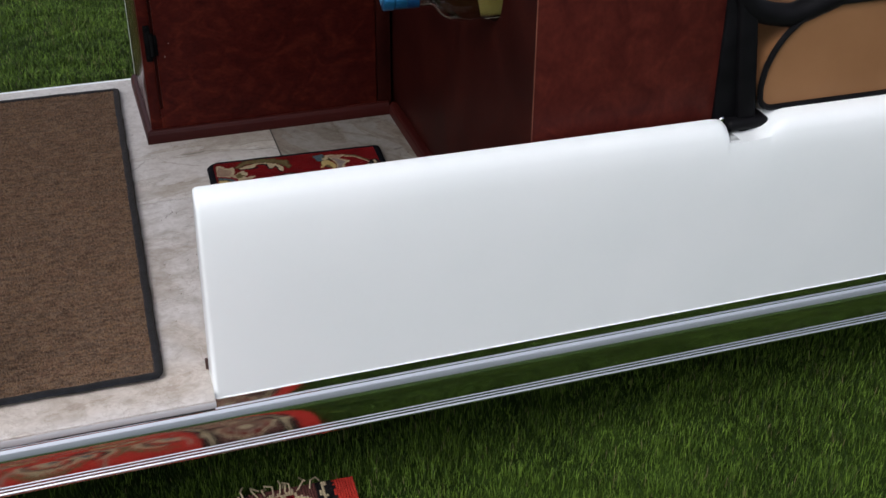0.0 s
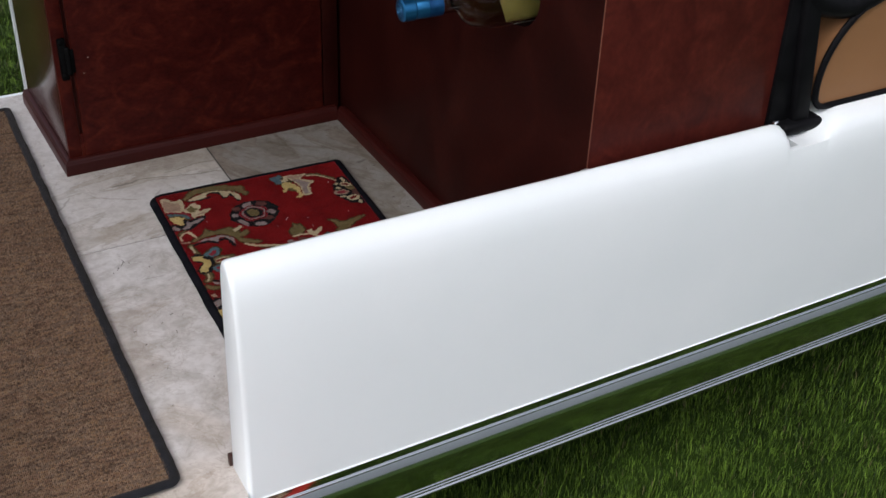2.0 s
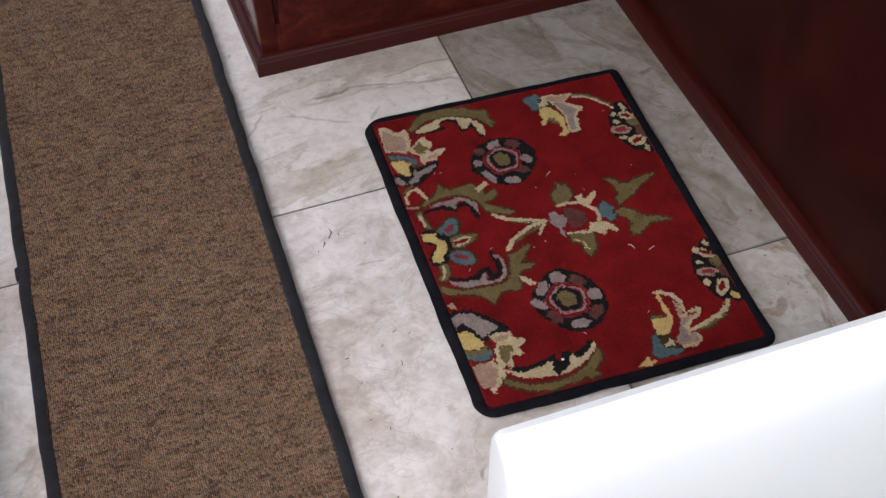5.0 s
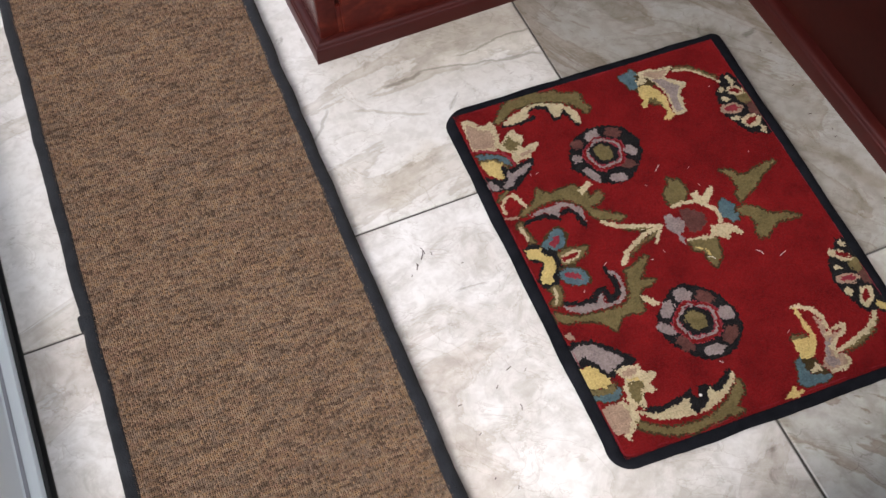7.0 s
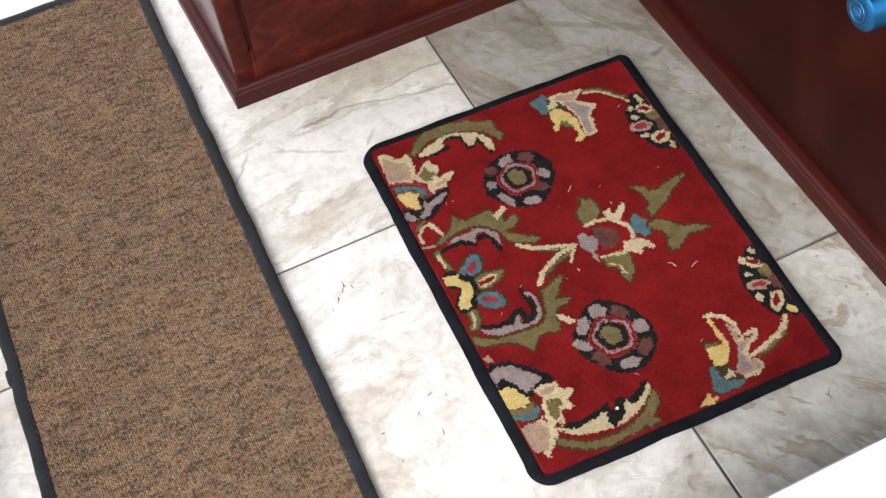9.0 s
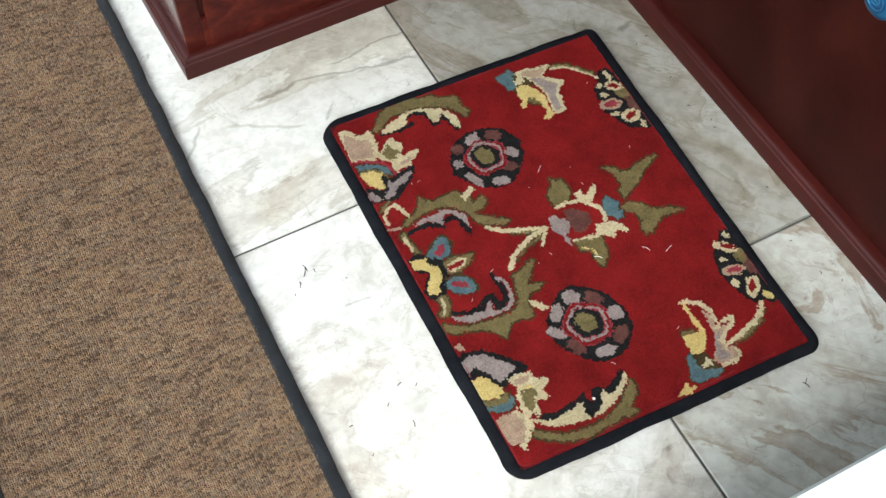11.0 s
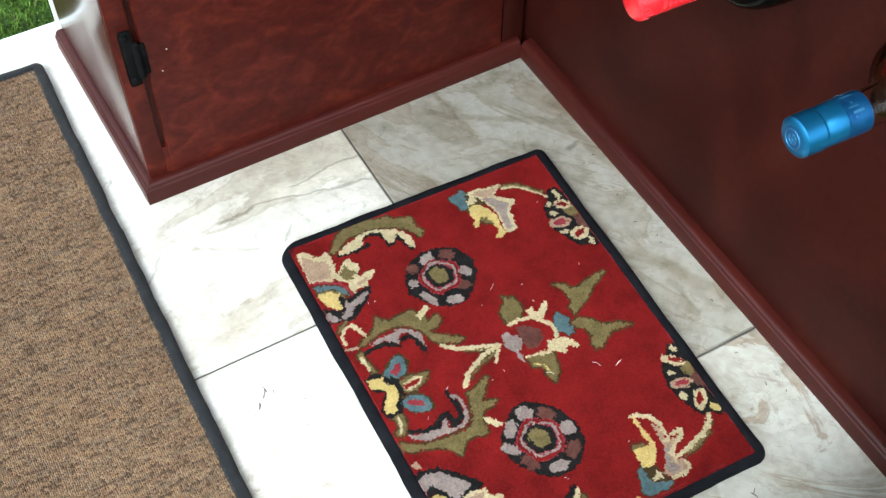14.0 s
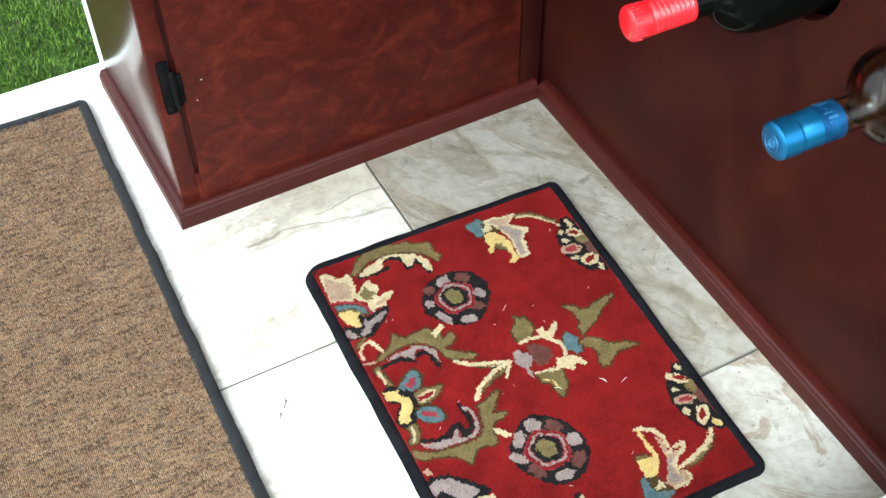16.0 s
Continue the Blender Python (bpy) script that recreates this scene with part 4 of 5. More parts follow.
w.poly(TANP, (-130.2, 178.1), (-123.8, 170.4), (-117.9, 164.5), (-112.6, 163.4), (-110.5, 157.9), (-111.8, 147.5), (-115.5, 140.6), (-127, 144.2), (-134.7, 147.3), (-133.8, 162.1))
w.poly(CREAM, (-112, 139.6), (-101.6, 149.7), (-93, 155.8), (-89.5, 157), (-88.7, 150), (-84.4, 145.6), (-86.5, 138.6), (-92.1, 135.5), (-87.3, 130.9), (-79.8, 134.5), (-72.9, 131.8), (-78.2, 125.7), (-84.4, 123.7), (-84.9, 118.9), (-93.4, 118.1), (-97.6, 118.7), (-102.6, 115.5), (-103.5, 120.9), (-102.8, 128.5), (-108.7, 134.3))
w.poly(OLIVE, (-106.3, 141.9), (-96.7, 150.2), (-94.5, 142.5), (-90.9, 137.8), (-95.9, 132.3), (-101, 131.2), (-105.3, 135.5))
w.poly(TANP, (-94.5, 126.5), (-82.6, 128.6), (-87.5, 123.1), (-95.1, 120.4))
w.trail(PINK, (-136.1, 144.3, 2.9), (-122.2, 139.6, 2.9), (-109.5, 132.6, 2.9), (-105.8, 122.1, 2.9), (-105.4, 115.5, 2.3))
w.poly(BLUE, (-136, 139.3), (-124.8, 136.6), (-113.2, 130.8), (-107.8, 123.8), (-108.3, 115.5), (-112, 120.9), (-119.4, 129.6), (-132.3, 132.4))
w.poly(OLIVE, (-134.3, 130.6), (-124.6, 130.7), (-113.8, 123.2), (-112.1, 114.6), (-115.7, 119.2), (-125.9, 127.8), (-133.5, 127.3))
w.poly(BLACK, (-117.3, 120.7), (-112.7, 113.4), (-106.8, 112.6), (-101.1, 116.2), (-93.7, 116.1), (-85.2, 118.3), (-84.7, 114.5), (-92.7, 104.9), (-104.4, 95.9), (-113.6, 88.6), (-121.3, 89), (-128.6, 91.3), (-138.8, 93.5), (-140.8, 100.1), (-137, 112.1), (-128.8, 108), (-122.9, 102.3))
w.poly(YELLOW, (-134.2, 128.4), (-129.4, 128.8), (-125.2, 128.2), (-118.7, 124.9), (-114.6, 121.5), (-118.1, 117.5), (-118.5, 110.6), (-119.3, 105.4), (-125.2, 104.8), (-128.4, 110), (-133.1, 115.8), (-134.6, 123.6))
w.poly(GREY, (-113, 111.5), (-110, 107.1), (-101.2, 111.2), (-92.2, 113.2), (-90.7, 110.3), (-100, 102.9), (-107.9, 101.8), (-114.6, 94.7), (-120, 91.8), (-125.1, 92.9), (-123.9, 97.9), (-116.8, 102.1), (-116.5, 108.9))
w.poly(GREY, (-137.5, 106.1), (-132.2, 105.5), (-129.7, 98.7), (-126.9, 93.8), (-132.9, 94.1), (-138.4, 96.8))
# hook, arch and branch
w.trail(CREAM, (-134.7, 66.3, 2.9), (-133.6, 75.9, 3.5), (-128.1, 82.8, 4.1), (-121.1, 83.4, 4.6), (-117.2, 77.3, 4.6), (-114.7, 68.6, 3.5))
w.trail(OLIVE, (-134, 82.2, 2.9), (-122.6, 89.7, 2.9))
w.trail(TANP, (-135.7, 60.8, 2.9), (-125.8, 59.2, 2.9))
w.poly(OLIVE, (-126.6, 57.6), (-116.7, 65.5), (-106.1, 67.7), (-101.3, 76.4), (-96.2, 83.5), (-92.2, 75.3), (-83.9, 72.6), (-74.6, 74.2), (-63.1, 74.1), (-55.9, 65.6), (-55.3, 55.6), (-44.4, 60), (-43.1, 52.4), (-51.5, 46.2), (-59.6, 46.1), (-54.6, 40.3), (-43.1, 32.6), (-32.7, 24.1), (-43.2, 23.8), (-56.5, 31.1), (-62.5, 36), (-63.4, 45.3), (-69.8, 55.2), (-77.5, 62.5), (-87.5, 65.4), (-99, 64.9), (-108.5, 62.8), (-118.2, 58.8))
w.trail(BLACK, (-122.9, 49.1, 4.1), (-113.7, 51.9, 5.2), (-101.7, 51.3, 5.2), (-91.4, 44.9, 5.2))
w.trail(BLACK, (-86.2, 48.4, 5.2), (-78.6, 50.1, 4.6), (-73.5, 42.2, 5.2), (-72, 27.3, 4.1))
w.poly(GREY, (-115.6, 56.2), (-107.5, 58.9), (-96.1, 59.4), (-87.1, 60.4), (-79.2, 59.2), (-72.6, 55.3), (-68.2, 47), (-67.9, 38.7), (-69.6, 32.1), (-71.9, 38.7), (-73.3, 46.1), (-76.5, 53.1), (-82, 55.8), (-87.1, 53.6), (-88.9, 46.4), (-95, 50.1), (-101, 55), (-109.6, 54.6))
w.poly(CREAM, (-62.4, 65.4), (-55.2, 71.6), (-48.8, 74), (-47.6, 68.5), (-55.1, 63.8), (-60.6, 61))
w.trail(CREAM, (-55.4, 26.5, 4.6), (-48.2, 19.6, 5.2), (-38.1, 14, 4.6), (-25, 9.6, 4.6), (-8.9, 4.3, 4.6))
w.trail(OLIVE, (-39.2, 11.9, 1.7), (-24.2, 5.8, 2.3), (-11.4, 2.9, 1.7))
w.trail(CREAM, (-9.8, 2.7, 4.6), (-23.6, 1.6, 4.6), (-36.4, -4.1, 4.6), (-49.1, -10.9, 4.6), (-53.9, -17.6, 5.2), (-58.8, -21.6, 2.9))
w.trail(OLIVE, (-15.4, -1.2, 1.7), (-33.4, -6.9, 1.7), (-47.6, -14.2, 1.7))
w.trail(CREAM, (-12.5, -1.2, 2.9), (-20.1, -10.8, 2.3))
w.trail(OLIVE, (-127.2, 50.6, 4.6), (-126.1, 40.1, 5.2), (-124.2, 29.3, 4.6))
w.trail(CREAM, (-128.2, 49.7, 1.7), (-127.5, 39.5, 2.3), (-125.7, 29.4, 1.7))
# side flower with its petals
w.poly(BLACK, (-135.5, 25.1), (-125.6, 27.4), (-114.7, 21.4), (-106.2, 10.7), (-110, -3.5), (-118.2, -16.5), (-123.3, -23.4), (-134.5, -18.6), (-136.3, -10.2), (-124.3, 5.4), (-134.6, 11.2))
w.poly(YELLOW, (-133.6, 23.5), (-125.7, 21.6), (-119.4, 19.8), (-120.5, 13.2), (-114.9, 9.8), (-112.6, 2.3), (-116.2, -4.9), (-121.3, -10.6), (-122.1, -16.5), (-128, -17.4), (-132.8, -15), (-133.9, -10.7), (-128.8, -3.8), (-123.3, 3), (-125, 8.3), (-130.3, 12.2), (-134.5, 13.7))
w.trail(UMBER, (-118.4, 21.9, 3.5), (-105.4, 32.5, 4.6), (-95, 35.3, 4.6), (-91.9, 25.9, 4.1), (-99.7, 12.6, 3.5))
w.poly(BLUE, (-119, 22.8), (-110.5, 27.8), (-103, 33.9), (-96.6, 35.5), (-93.5, 30.6), (-95.2, 21.5), (-100.5, 14.3), (-106.1, 13.2), (-110.5, 15.4), (-114.7, 18.1))
w.poly(PINK, (-111.8, 20.6), (-104.3, 26.7), (-99, 27.4), (-101.5, 20.1), (-107.4, 17.1))
w.poly(OLIVE, (-107.4, 9.3), (-99.9, 12.1), (-92.5, 10.4), (-85, 8.7), (-78.8, 7.6), (-84.6, 0.7), (-92.7, -3.1), (-98.9, -4.5), (-105.8, -4.9), (-109.4, -1.2))
w.poly(CREAM, (-105.6, 6.5), (-93.5, 8.3), (-85.4, 5.6), (-91.8, -0.3), (-102.3, -3.5), (-107.8, -0.1))
w.poly(RED, (-107.7, 4.3), (-100.4, 4.6), (-91.9, 4.9), (-87.4, 4), (-95.2, 0.7), (-101.9, -0.5), (-106.8, 0.7))
w.trail(UMBER, (-113.6, -6.2, 2.9), (-100.7, -6.8, 3.5), (-92.7, -17.1, 4.1), (-92.2, -26.8, 3.5))
w.poly(BLUE, (-116.5, -9.8), (-110.1, -7.9), (-101.9, -8.1), (-95.5, -11.9), (-93.6, -17.9), (-93, -25.2), (-96.9, -29.5), (-103.6, -27.5), (-109.9, -23.8), (-114.9, -17.5))
w.poly(PINK, (-112.5, -11.8), (-104, -12.2), (-98.4, -17.5), (-98.3, -22.6), (-105.1, -19.8), (-109.6, -15.7))
w.poly(OLIVE, (-129.9, -21.4), (-122.5, -19.5), (-120.2, -23.7), (-122.2, -30.8), (-122.9, -36.6), (-128, -40.2), (-133.2, -40.8), (-134.5, -35.8), (-128.4, -30.2))
w.trail(CREAM, (-125.7, -21.6, 2.3), (-125.7, -30.3, 2.9), (-131, -37.5, 2.3))
# second scroll
w.poly(OLIVE, (-135.4, -45.1), (-128.8, -50.2), (-120.6, -55.4), (-113.7, -57.6), (-103.3, -58.4), (-93.1, -59.8), (-82.3, -60.2), (-73.7, -59.5), (-66.9, -54.1), (-63.7, -45.1), (-61.3, -35.6), (-59.2, -28.5), (-50.2, -26.5), (-40.3, -21.7), (-33.4, -20.5), (-40.4, -28.1), (-45.9, -35), (-51.3, -41.8), (-43, -44), (-36.7, -45.8), (-46.2, -49.9), (-54.7, -50.2), (-60.7, -59), (-59.6, -65.1), (-61.5, -71.5), (-68.9, -71), (-76, -68.7), (-82.8, -70.2), (-87.7, -76.3), (-92.1, -81.3), (-96.2, -75.8), (-100.8, -69.3), (-108.7, -63.6), (-118.1, -60.9), (-127.9, -59.1), (-134.4, -55.9), (-137.5, -51.4))
w.trail(BLACK, (-122.7, -40.4, 4.1), (-110, -45.4, 4.6), (-98.9, -45.9, 5.8), (-89.9, -39.2, 5.2), (-84.8, -38, 4.6))
w.trail(BLACK, (-85.1, -42.8, 5.2), (-83.5, -51, 7.5), (-74.3, -46.2, 5.8), (-73.2, -34.9, 5.2), (-73.9, -25.7, 4.6), (-74.9, -18.2, 2.9))
w.poly(GREY, (-124.1, -42.1), (-118.6, -46.1), (-111.1, -47.3), (-103.3, -48.1), (-96.6, -48.9), (-90.3, -42.1), (-87.7, -43.4), (-90.5, -51.9), (-84.6, -54.1), (-77.5, -53.3), (-72.1, -47.3), (-69.8, -39), (-69.7, -31.5), (-73.6, -25.2), (-73.9, -22.5), (-69, -24.9), (-65.9, -32.8), (-66.8, -40.5), (-69, -48.8), (-74.5, -54.8), (-80.5, -56.8), (-88.6, -56.5), (-97.2, -55.3), (-106.2, -55.8), (-114.3, -53.6), (-119.9, -50.9), (-124.1, -46.4))
w.poly(CREAM, (-58.4, -55.8), (-52.4, -58.1), (-48.6, -64.3), (-45.9, -69.4), (-51.9, -70.1), (-56.2, -64.9), (-58.8, -60.6))
w.poly(TANP, (-136.5, -68.5), (-131.3, -68.7), (-128.1, -75), (-133.8, -75.8))
# near flower
w.poly(BLACK, (-140.6, -80.7), (-132.2, -77.8), (-124.6, -78.5), (-115.5, -81.8), (-106.6, -90.2), (-98.5, -100.1), (-91.2, -106.5), (-88.1, -112.7), (-94.2, -114.9), (-101.5, -115.4), (-108.5, -116.6), (-113.9, -119.7), (-120, -120.1), (-121.7, -115.3), (-126.5, -108.4), (-130.4, -101.9), (-136.1, -102.6), (-139.5, -102), (-141.8, -95.2))
w.poly(GREY, (-141.2, -86.8), (-132, -82.5), (-125.3, -82.9), (-118.4, -85.1), (-110.7, -92.9), (-104.2, -100.8), (-96.8, -107.9), (-101.3, -110.3), (-108.6, -110.8), (-116.7, -114.9), (-118.4, -112.3), (-122.3, -104.7), (-126.7, -97.9), (-128.3, -93.7), (-132.6, -93.9), (-136.9, -98.1), (-141.1, -94.9))
w.poly(YELLOW, (-137, -103.3), (-129.2, -102.5), (-124.3, -108.3), (-121.4, -114.9), (-118.2, -119.8), (-119, -125.1), (-124.5, -126.4), (-131.9, -124.5), (-139.7, -122.4), (-141, -115), (-140.7, -108.3))
w.poly(OLIVE, (-141.6, -123.1), (-131.1, -126), (-121, -126.9), (-115.9, -124.3), (-117.2, -131.6), (-122.9, -133.3), (-131.4, -131.4), (-140.2, -128.3))
w.poly(BLUE, (-141.3, -128.3), (-131.6, -131.9), (-122.9, -133.3), (-116.3, -129.8), (-112, -130.8), (-117, -137.9), (-124.6, -140.3), (-132.4, -138.2), (-137.9, -133.8))
w.poly(CREAM, (-109.9, -115.3), (-102.8, -113), (-96, -115.2), (-89.9, -115.9), (-90.1, -122.1), (-85.8, -125.9), (-79.3, -126.8), (-80.8, -132.3), (-88, -134.5), (-86.6, -142.5), (-90.7, -145), (-94.3, -141.1), (-98.4, -143.6), (-99.5, -151.3), (-103.5, -155.5), (-106.4, -151.3), (-109.9, -154.6), (-109.2, -161), (-115.7, -166), (-121.7, -171.2), (-126.9, -176.7), (-130, -171), (-124.4, -166.7), (-117.6, -159.1), (-119.6, -153.2), (-122.2, -146.5), (-120.4, -141.2), (-115.7, -141.3), (-113.7, -147.3), (-112.1, -139.7), (-111, -131.8), (-106.5, -125.5), (-108.6, -121.7))
w.poly(TANP, (-106.9, -118.5), (-99.3, -116.4), (-92.7, -119.1), (-94.4, -124), (-100.7, -123.8), (-105.7, -123.1))
w.poly(OLIVE, (-106.5, -129.5), (-101.3, -129.7), (-93.8, -131.7), (-94.7, -136.9), (-100, -141.7), (-101.9, -148), (-106.5, -148.5), (-108.9, -143.5), (-108.4, -135.9))
w.poly(YELLOW, (-105, -125.7), (-94.8, -126.7), (-92.9, -131), (-100.4, -129.1))
w.poly(TANP, (-136, -143), (-129.4, -142.4), (-122.8, -142.8), (-118.3, -146.1), (-117.4, -152.1), (-117.6, -159.1), (-120.4, -165.9), (-126.3, -170.1), (-132.4, -169.8), (-136.8, -165.5), (-136.8, -157.9), (-136.6, -149.9))
# near crescent
w.poly(BLACK, (-105.4, -151.3), (-90.3, -157.5), (-77.7, -156.9), (-66.3, -153), (-58.6, -151), (-60.2, -159.2), (-56.6, -163.2), (-52.5, -151.7), (-45.5, -151.7), (-41.3, -156.6), (-31, -153), (-20, -145.7), (-20, -152.1), (-25.9, -161.8), (-40.8, -169.2), (-54.3, -173.8), (-68, -174.3), (-87.8, -167), (-101.8, -159.1))
w.poly(CREAM, (-110.7, -154.2), (-101.6, -158.7), (-93.7, -163.5), (-85.9, -161.8), (-78.3, -161.6), (-69.8, -159.1), (-63.7, -158.7), (-66.2, -164.7), (-67.1, -170.9), (-65, -173.6), (-58.2, -171.3), (-50.7, -167.8), (-47.1, -160), (-42.6, -156), (-41.2, -162.8), (-33.1, -161.1), (-26.2, -155.9), (-18.5, -148.7), (-18.8, -153.8), (-23.7, -160), (-31.6, -165.8), (-40.9, -170.3), (-50.8, -173.3), (-61.6, -175.2), (-70.9, -174.6), (-80.7, -173.1), (-92, -169.8), (-101.9, -164), (-108.2, -158.2))
w.poly(OLIVE, (-115.1, -163), (-107.1, -168.5), (-97.5, -174.8), (-84.4, -179.5), (-71.8, -180.7), (-58.2, -180.2), (-45.4, -177), (-33.7, -171), (-24.7, -163.5), (-16.9, -157), (-15.5, -164.5), (-21, -172.6), (-30.5, -179.2), (-26.7, -184.4), (-33.2, -186.2), (-41.5, -183.8), (-51.1, -186.3), (-62, -186.6), (-74, -188.9), (-85.5, -186), (-98.4, -180.9), (-108.2, -175.1), (-115.2, -168.9))
# star flower and its rays
w.poly(OLIVE, (20.7, 51.7), (23.4, 44.7), (29.2, 44.6), (31.1, 37.4), (31.1, 29), (24, 21.5), (15.6, 20.1), (8.9, 18.6), (8.9, 26.1), (10.8, 36.9), (18, 40.3))
w.poly(CREAM, (32.7, 25.5), (39, 27.2), (40.4, 20.3), (46.6, 22.8), (53, 28.8), (55.6, 26.1), (50.1, 17.6), (41.8, 11.3), (36.3, 9.9), (33.2, 14.9))
w.poly(OLIVE, (7.2, -19.5), (15.9, -20.5), (25.9, -23.4), (33.1, -24.9), (30.9, -33.7), (27.2, -45), (18.1, -53.5), (15.4, -48.3), (16.1, -40.2), (13.9, -33.9), (7.8, -29.6))
w.trail(YELLOW, (10.7, -28.5, 1.7), (18.3, -33.5, 1.7), (18.9, -44.2, 1.7))
w.poly(BLUE, (52.7, 8.7), (59.2, 11.8), (60.4, 5.7), (65.3, -0.2), (60.3, -4.6), (62.9, -9.3), (60.4, -15.5), (53.8, -15.6), (50.8, -10.8), (47.7, -5.9), (47.9, 1.5))
w.trail(CREAM, (9.6, 18.9, 3.5), (21.1, 19.4, 4.1), (31.8, 17.6, 4.1), (39.5, 10.4, 4.1), (45, 3.6, 4.1), (46.5, -4, 4.1), (43.9, -11.5, 3.5))
w.poly(RED, (8.5, 12.6), (18.3, 14.6), (29, 12.8), (35.8, 6.1), (41.1, -2), (40.2, -9.7), (31.1, -17.3), (21.3, -19.1), (12, -17.2), (8.7, -9.7), (7.7, 0.9))
w.poly(BROWN, (14.9, 13.6), (22.9, 12.4), (29.8, 6.9), (34.3, 1.4), (32, -7.7), (23.8, -13.7), (16.6, -14.2), (12, -10), (12.9, -2.3), (12.7, 4.5))
w.poly(GREY, (-1.2, 12), (5.6, 12.7), (8.4, 7.3), (13, 3), (12.1, -4.7), (5.6, -10.1), (3.7, -18.5), (3.2, -23.5), (0.8, -19.7), (1.5, -10.1), (-1.5, -5.3), (-4.6, -0.5))
w.poly(CREAM, (34.1, -12.1), (43.1, -13.8), (50.6, -16.1), (55.3, -21.1), (56.8, -28.5), (54, -31.1), (49.6, -25.7), (45.4, -24.9), (43.7, -30.7), (37.8, -27.9), (31.6, -23.5), (30.7, -17.1))
w.trail(CREAM, (7.9, -19.2, 2.9), (18.8, -20.5, 3.5), (30.2, -22.8, 3.5))
w.poly(OLIVE, (70, 41.6), (78.9, 37.3), (83.3, 29.4), (91.4, 27.6), (101.4, 31.2), (112.8, 32.8), (123.8, 31.8), (111.8, 26.1), (101.2, 20.7), (90.9, 11.6), (80.5, 6.2), (71.7, 1.5), (72.1, 10.3), (76.9, 18.4), (76.4, 27.8))
w.poly(OLIVE, (63.3, -4.7), (73.6, -2.2), (79.6, -7.2), (84.9, -13.2), (91.9, -21.4), (105.1, -24.4), (115.6, -31.6), (103.8, -31.3), (93.3, -28.9), (85, -33.6), (77.4, -39.2), (68.5, -40.2), (68.6, -32.3), (73.8, -24.7), (71.6, -15.6), (65.3, -11.1))
# far flower
w.poly(UMBER, (42.3, 173.4), (51.8, 175.1), (58.9, 165.2), (64.1, 156.3), (55.9, 154.8), (46.8, 149.2), (40.3, 150.9), (38.4, 161.2))
w.poly(BLUE, (29.3, 179.1), (39.1, 181.4), (47.6, 183.6), (50, 177.5), (44.6, 170.7), (48, 164.3), (41.8, 159.5), (34.8, 159.1), (33.2, 167.7))
w.poly(CREAM, (48.9, 176.5), (58.9, 177.9), (69.7, 174.9), (81.6, 173.8), (86.4, 172.3), (78.5, 165.8), (72.4, 162.4), (80.5, 154.5), (90.6, 147.9), (82.9, 143), (77.9, 136.1), (76.5, 126.8), (74.4, 116.3), (65.7, 113.8), (60.4, 116.4), (63.5, 127.8), (64.6, 138.8), (63.7, 148.6), (60.7, 158), (56, 166.6), (50.1, 169.5))
w.poly(TANP, (52, 174.2), (60.3, 174.8), (69.8, 171.7), (78.7, 169.6), (73.2, 165.2), (69.3, 162.4), (63.7, 163.6), (57.3, 169.1))
w.poly(GREY, (59.6, 164), (70.4, 161.1), (77.5, 151.2), (82.7, 147.1), (77.4, 141.9), (73.2, 133), (71.1, 120.2), (65.9, 117.5), (63.9, 120.7), (66.1, 130.3), (66.6, 140.2), (65.7, 150))
w.poly(YELLOW, (42.9, 160.5), (51.4, 160.2), (55.9, 154.8), (60.9, 146.9), (62.5, 138.3), (62.6, 130.6), (59.8, 122), (62.4, 114.6), (54.6, 112.4), (49.1, 113.6), (56.4, 121.4), (54.8, 132.1), (50.2, 138.3), (45.3, 140.7), (39.8, 132.6), (36, 136.8), (40.5, 143.1), (40.5, 152.3))
w.poly(OLIVE, (45.2, 143.8), (53.6, 141.2), (56.4, 130.5), (52.3, 134.1), (46.1, 138.7))
w.poly(CREAM, (43.3, 168.2), (50.5, 170.2), (55.3, 165.4), (49.9, 161), (44.4, 162.1))
w.trail(OLIVE, (86, 169.2, 2.9), (98.9, 165.3, 2.9), (109.1, 155.4, 2.9), (118.3, 143.6, 2.9))
w.trail(CREAM, (84.6, 166.7, 2.3), (95.9, 164.3, 2.3), (104.4, 156.9, 2.3), (112.1, 148.3, 2.3), (120.4, 136.2, 2.9))
# edge flower
w.poly(BLACK, (124, 144.8), (134.5, 144.4), (136.8, 136.1), (137.4, 126.3), (136, 115.2), (137.1, 103), (139.6, 90.2), (140.7, 80.5), (140, 71), (138.1, 61.5), (128.7, 64.6), (116.7, 70.5), (112.9, 79.8), (107.7, 90), (104.8, 99), (107.8, 109.7), (107.4, 117.7), (111.1, 127.5), (119.2, 135.3))
# edge flower
w.poly(BLACK, (129.8, -64.1), (138.9, -65.8), (140.8, -74), (140.8, -83.9), (139.7, -96.4), (140, -109.4), (140.6, -122.5), (140.4, -134.9), (139.4, -145), (133.2, -146.3), (127, -141.5), (118.8, -140.6), (113.1, -131.7), (109.8, -120.8), (106.9, -110), (107.1, -99.9), (109.8, -88.4), (113.3, -80.4), (122.6, -75.1))
w.oval(OLIVE, 132.6, 111.4, 6.3, 8.7, 19)
w.oval(BROWN, 135, 96.3, 8.5, 5.7, -86)
w.oval(CREAM, 130.1, 135.4, 6.3, 2.6, -86)
w.oval(CREAM, 128.6, 122, 8.7, 5.7, -39)
w.oval(RED, 129.1, 121.7, 6, 2.8, -39)
w.oval(CREAM, 116.9, 127.8, 3.3, 3.5, -26)
w.oval(CREAM, 115.4, 115.3, 3.8, 2.8, -26)
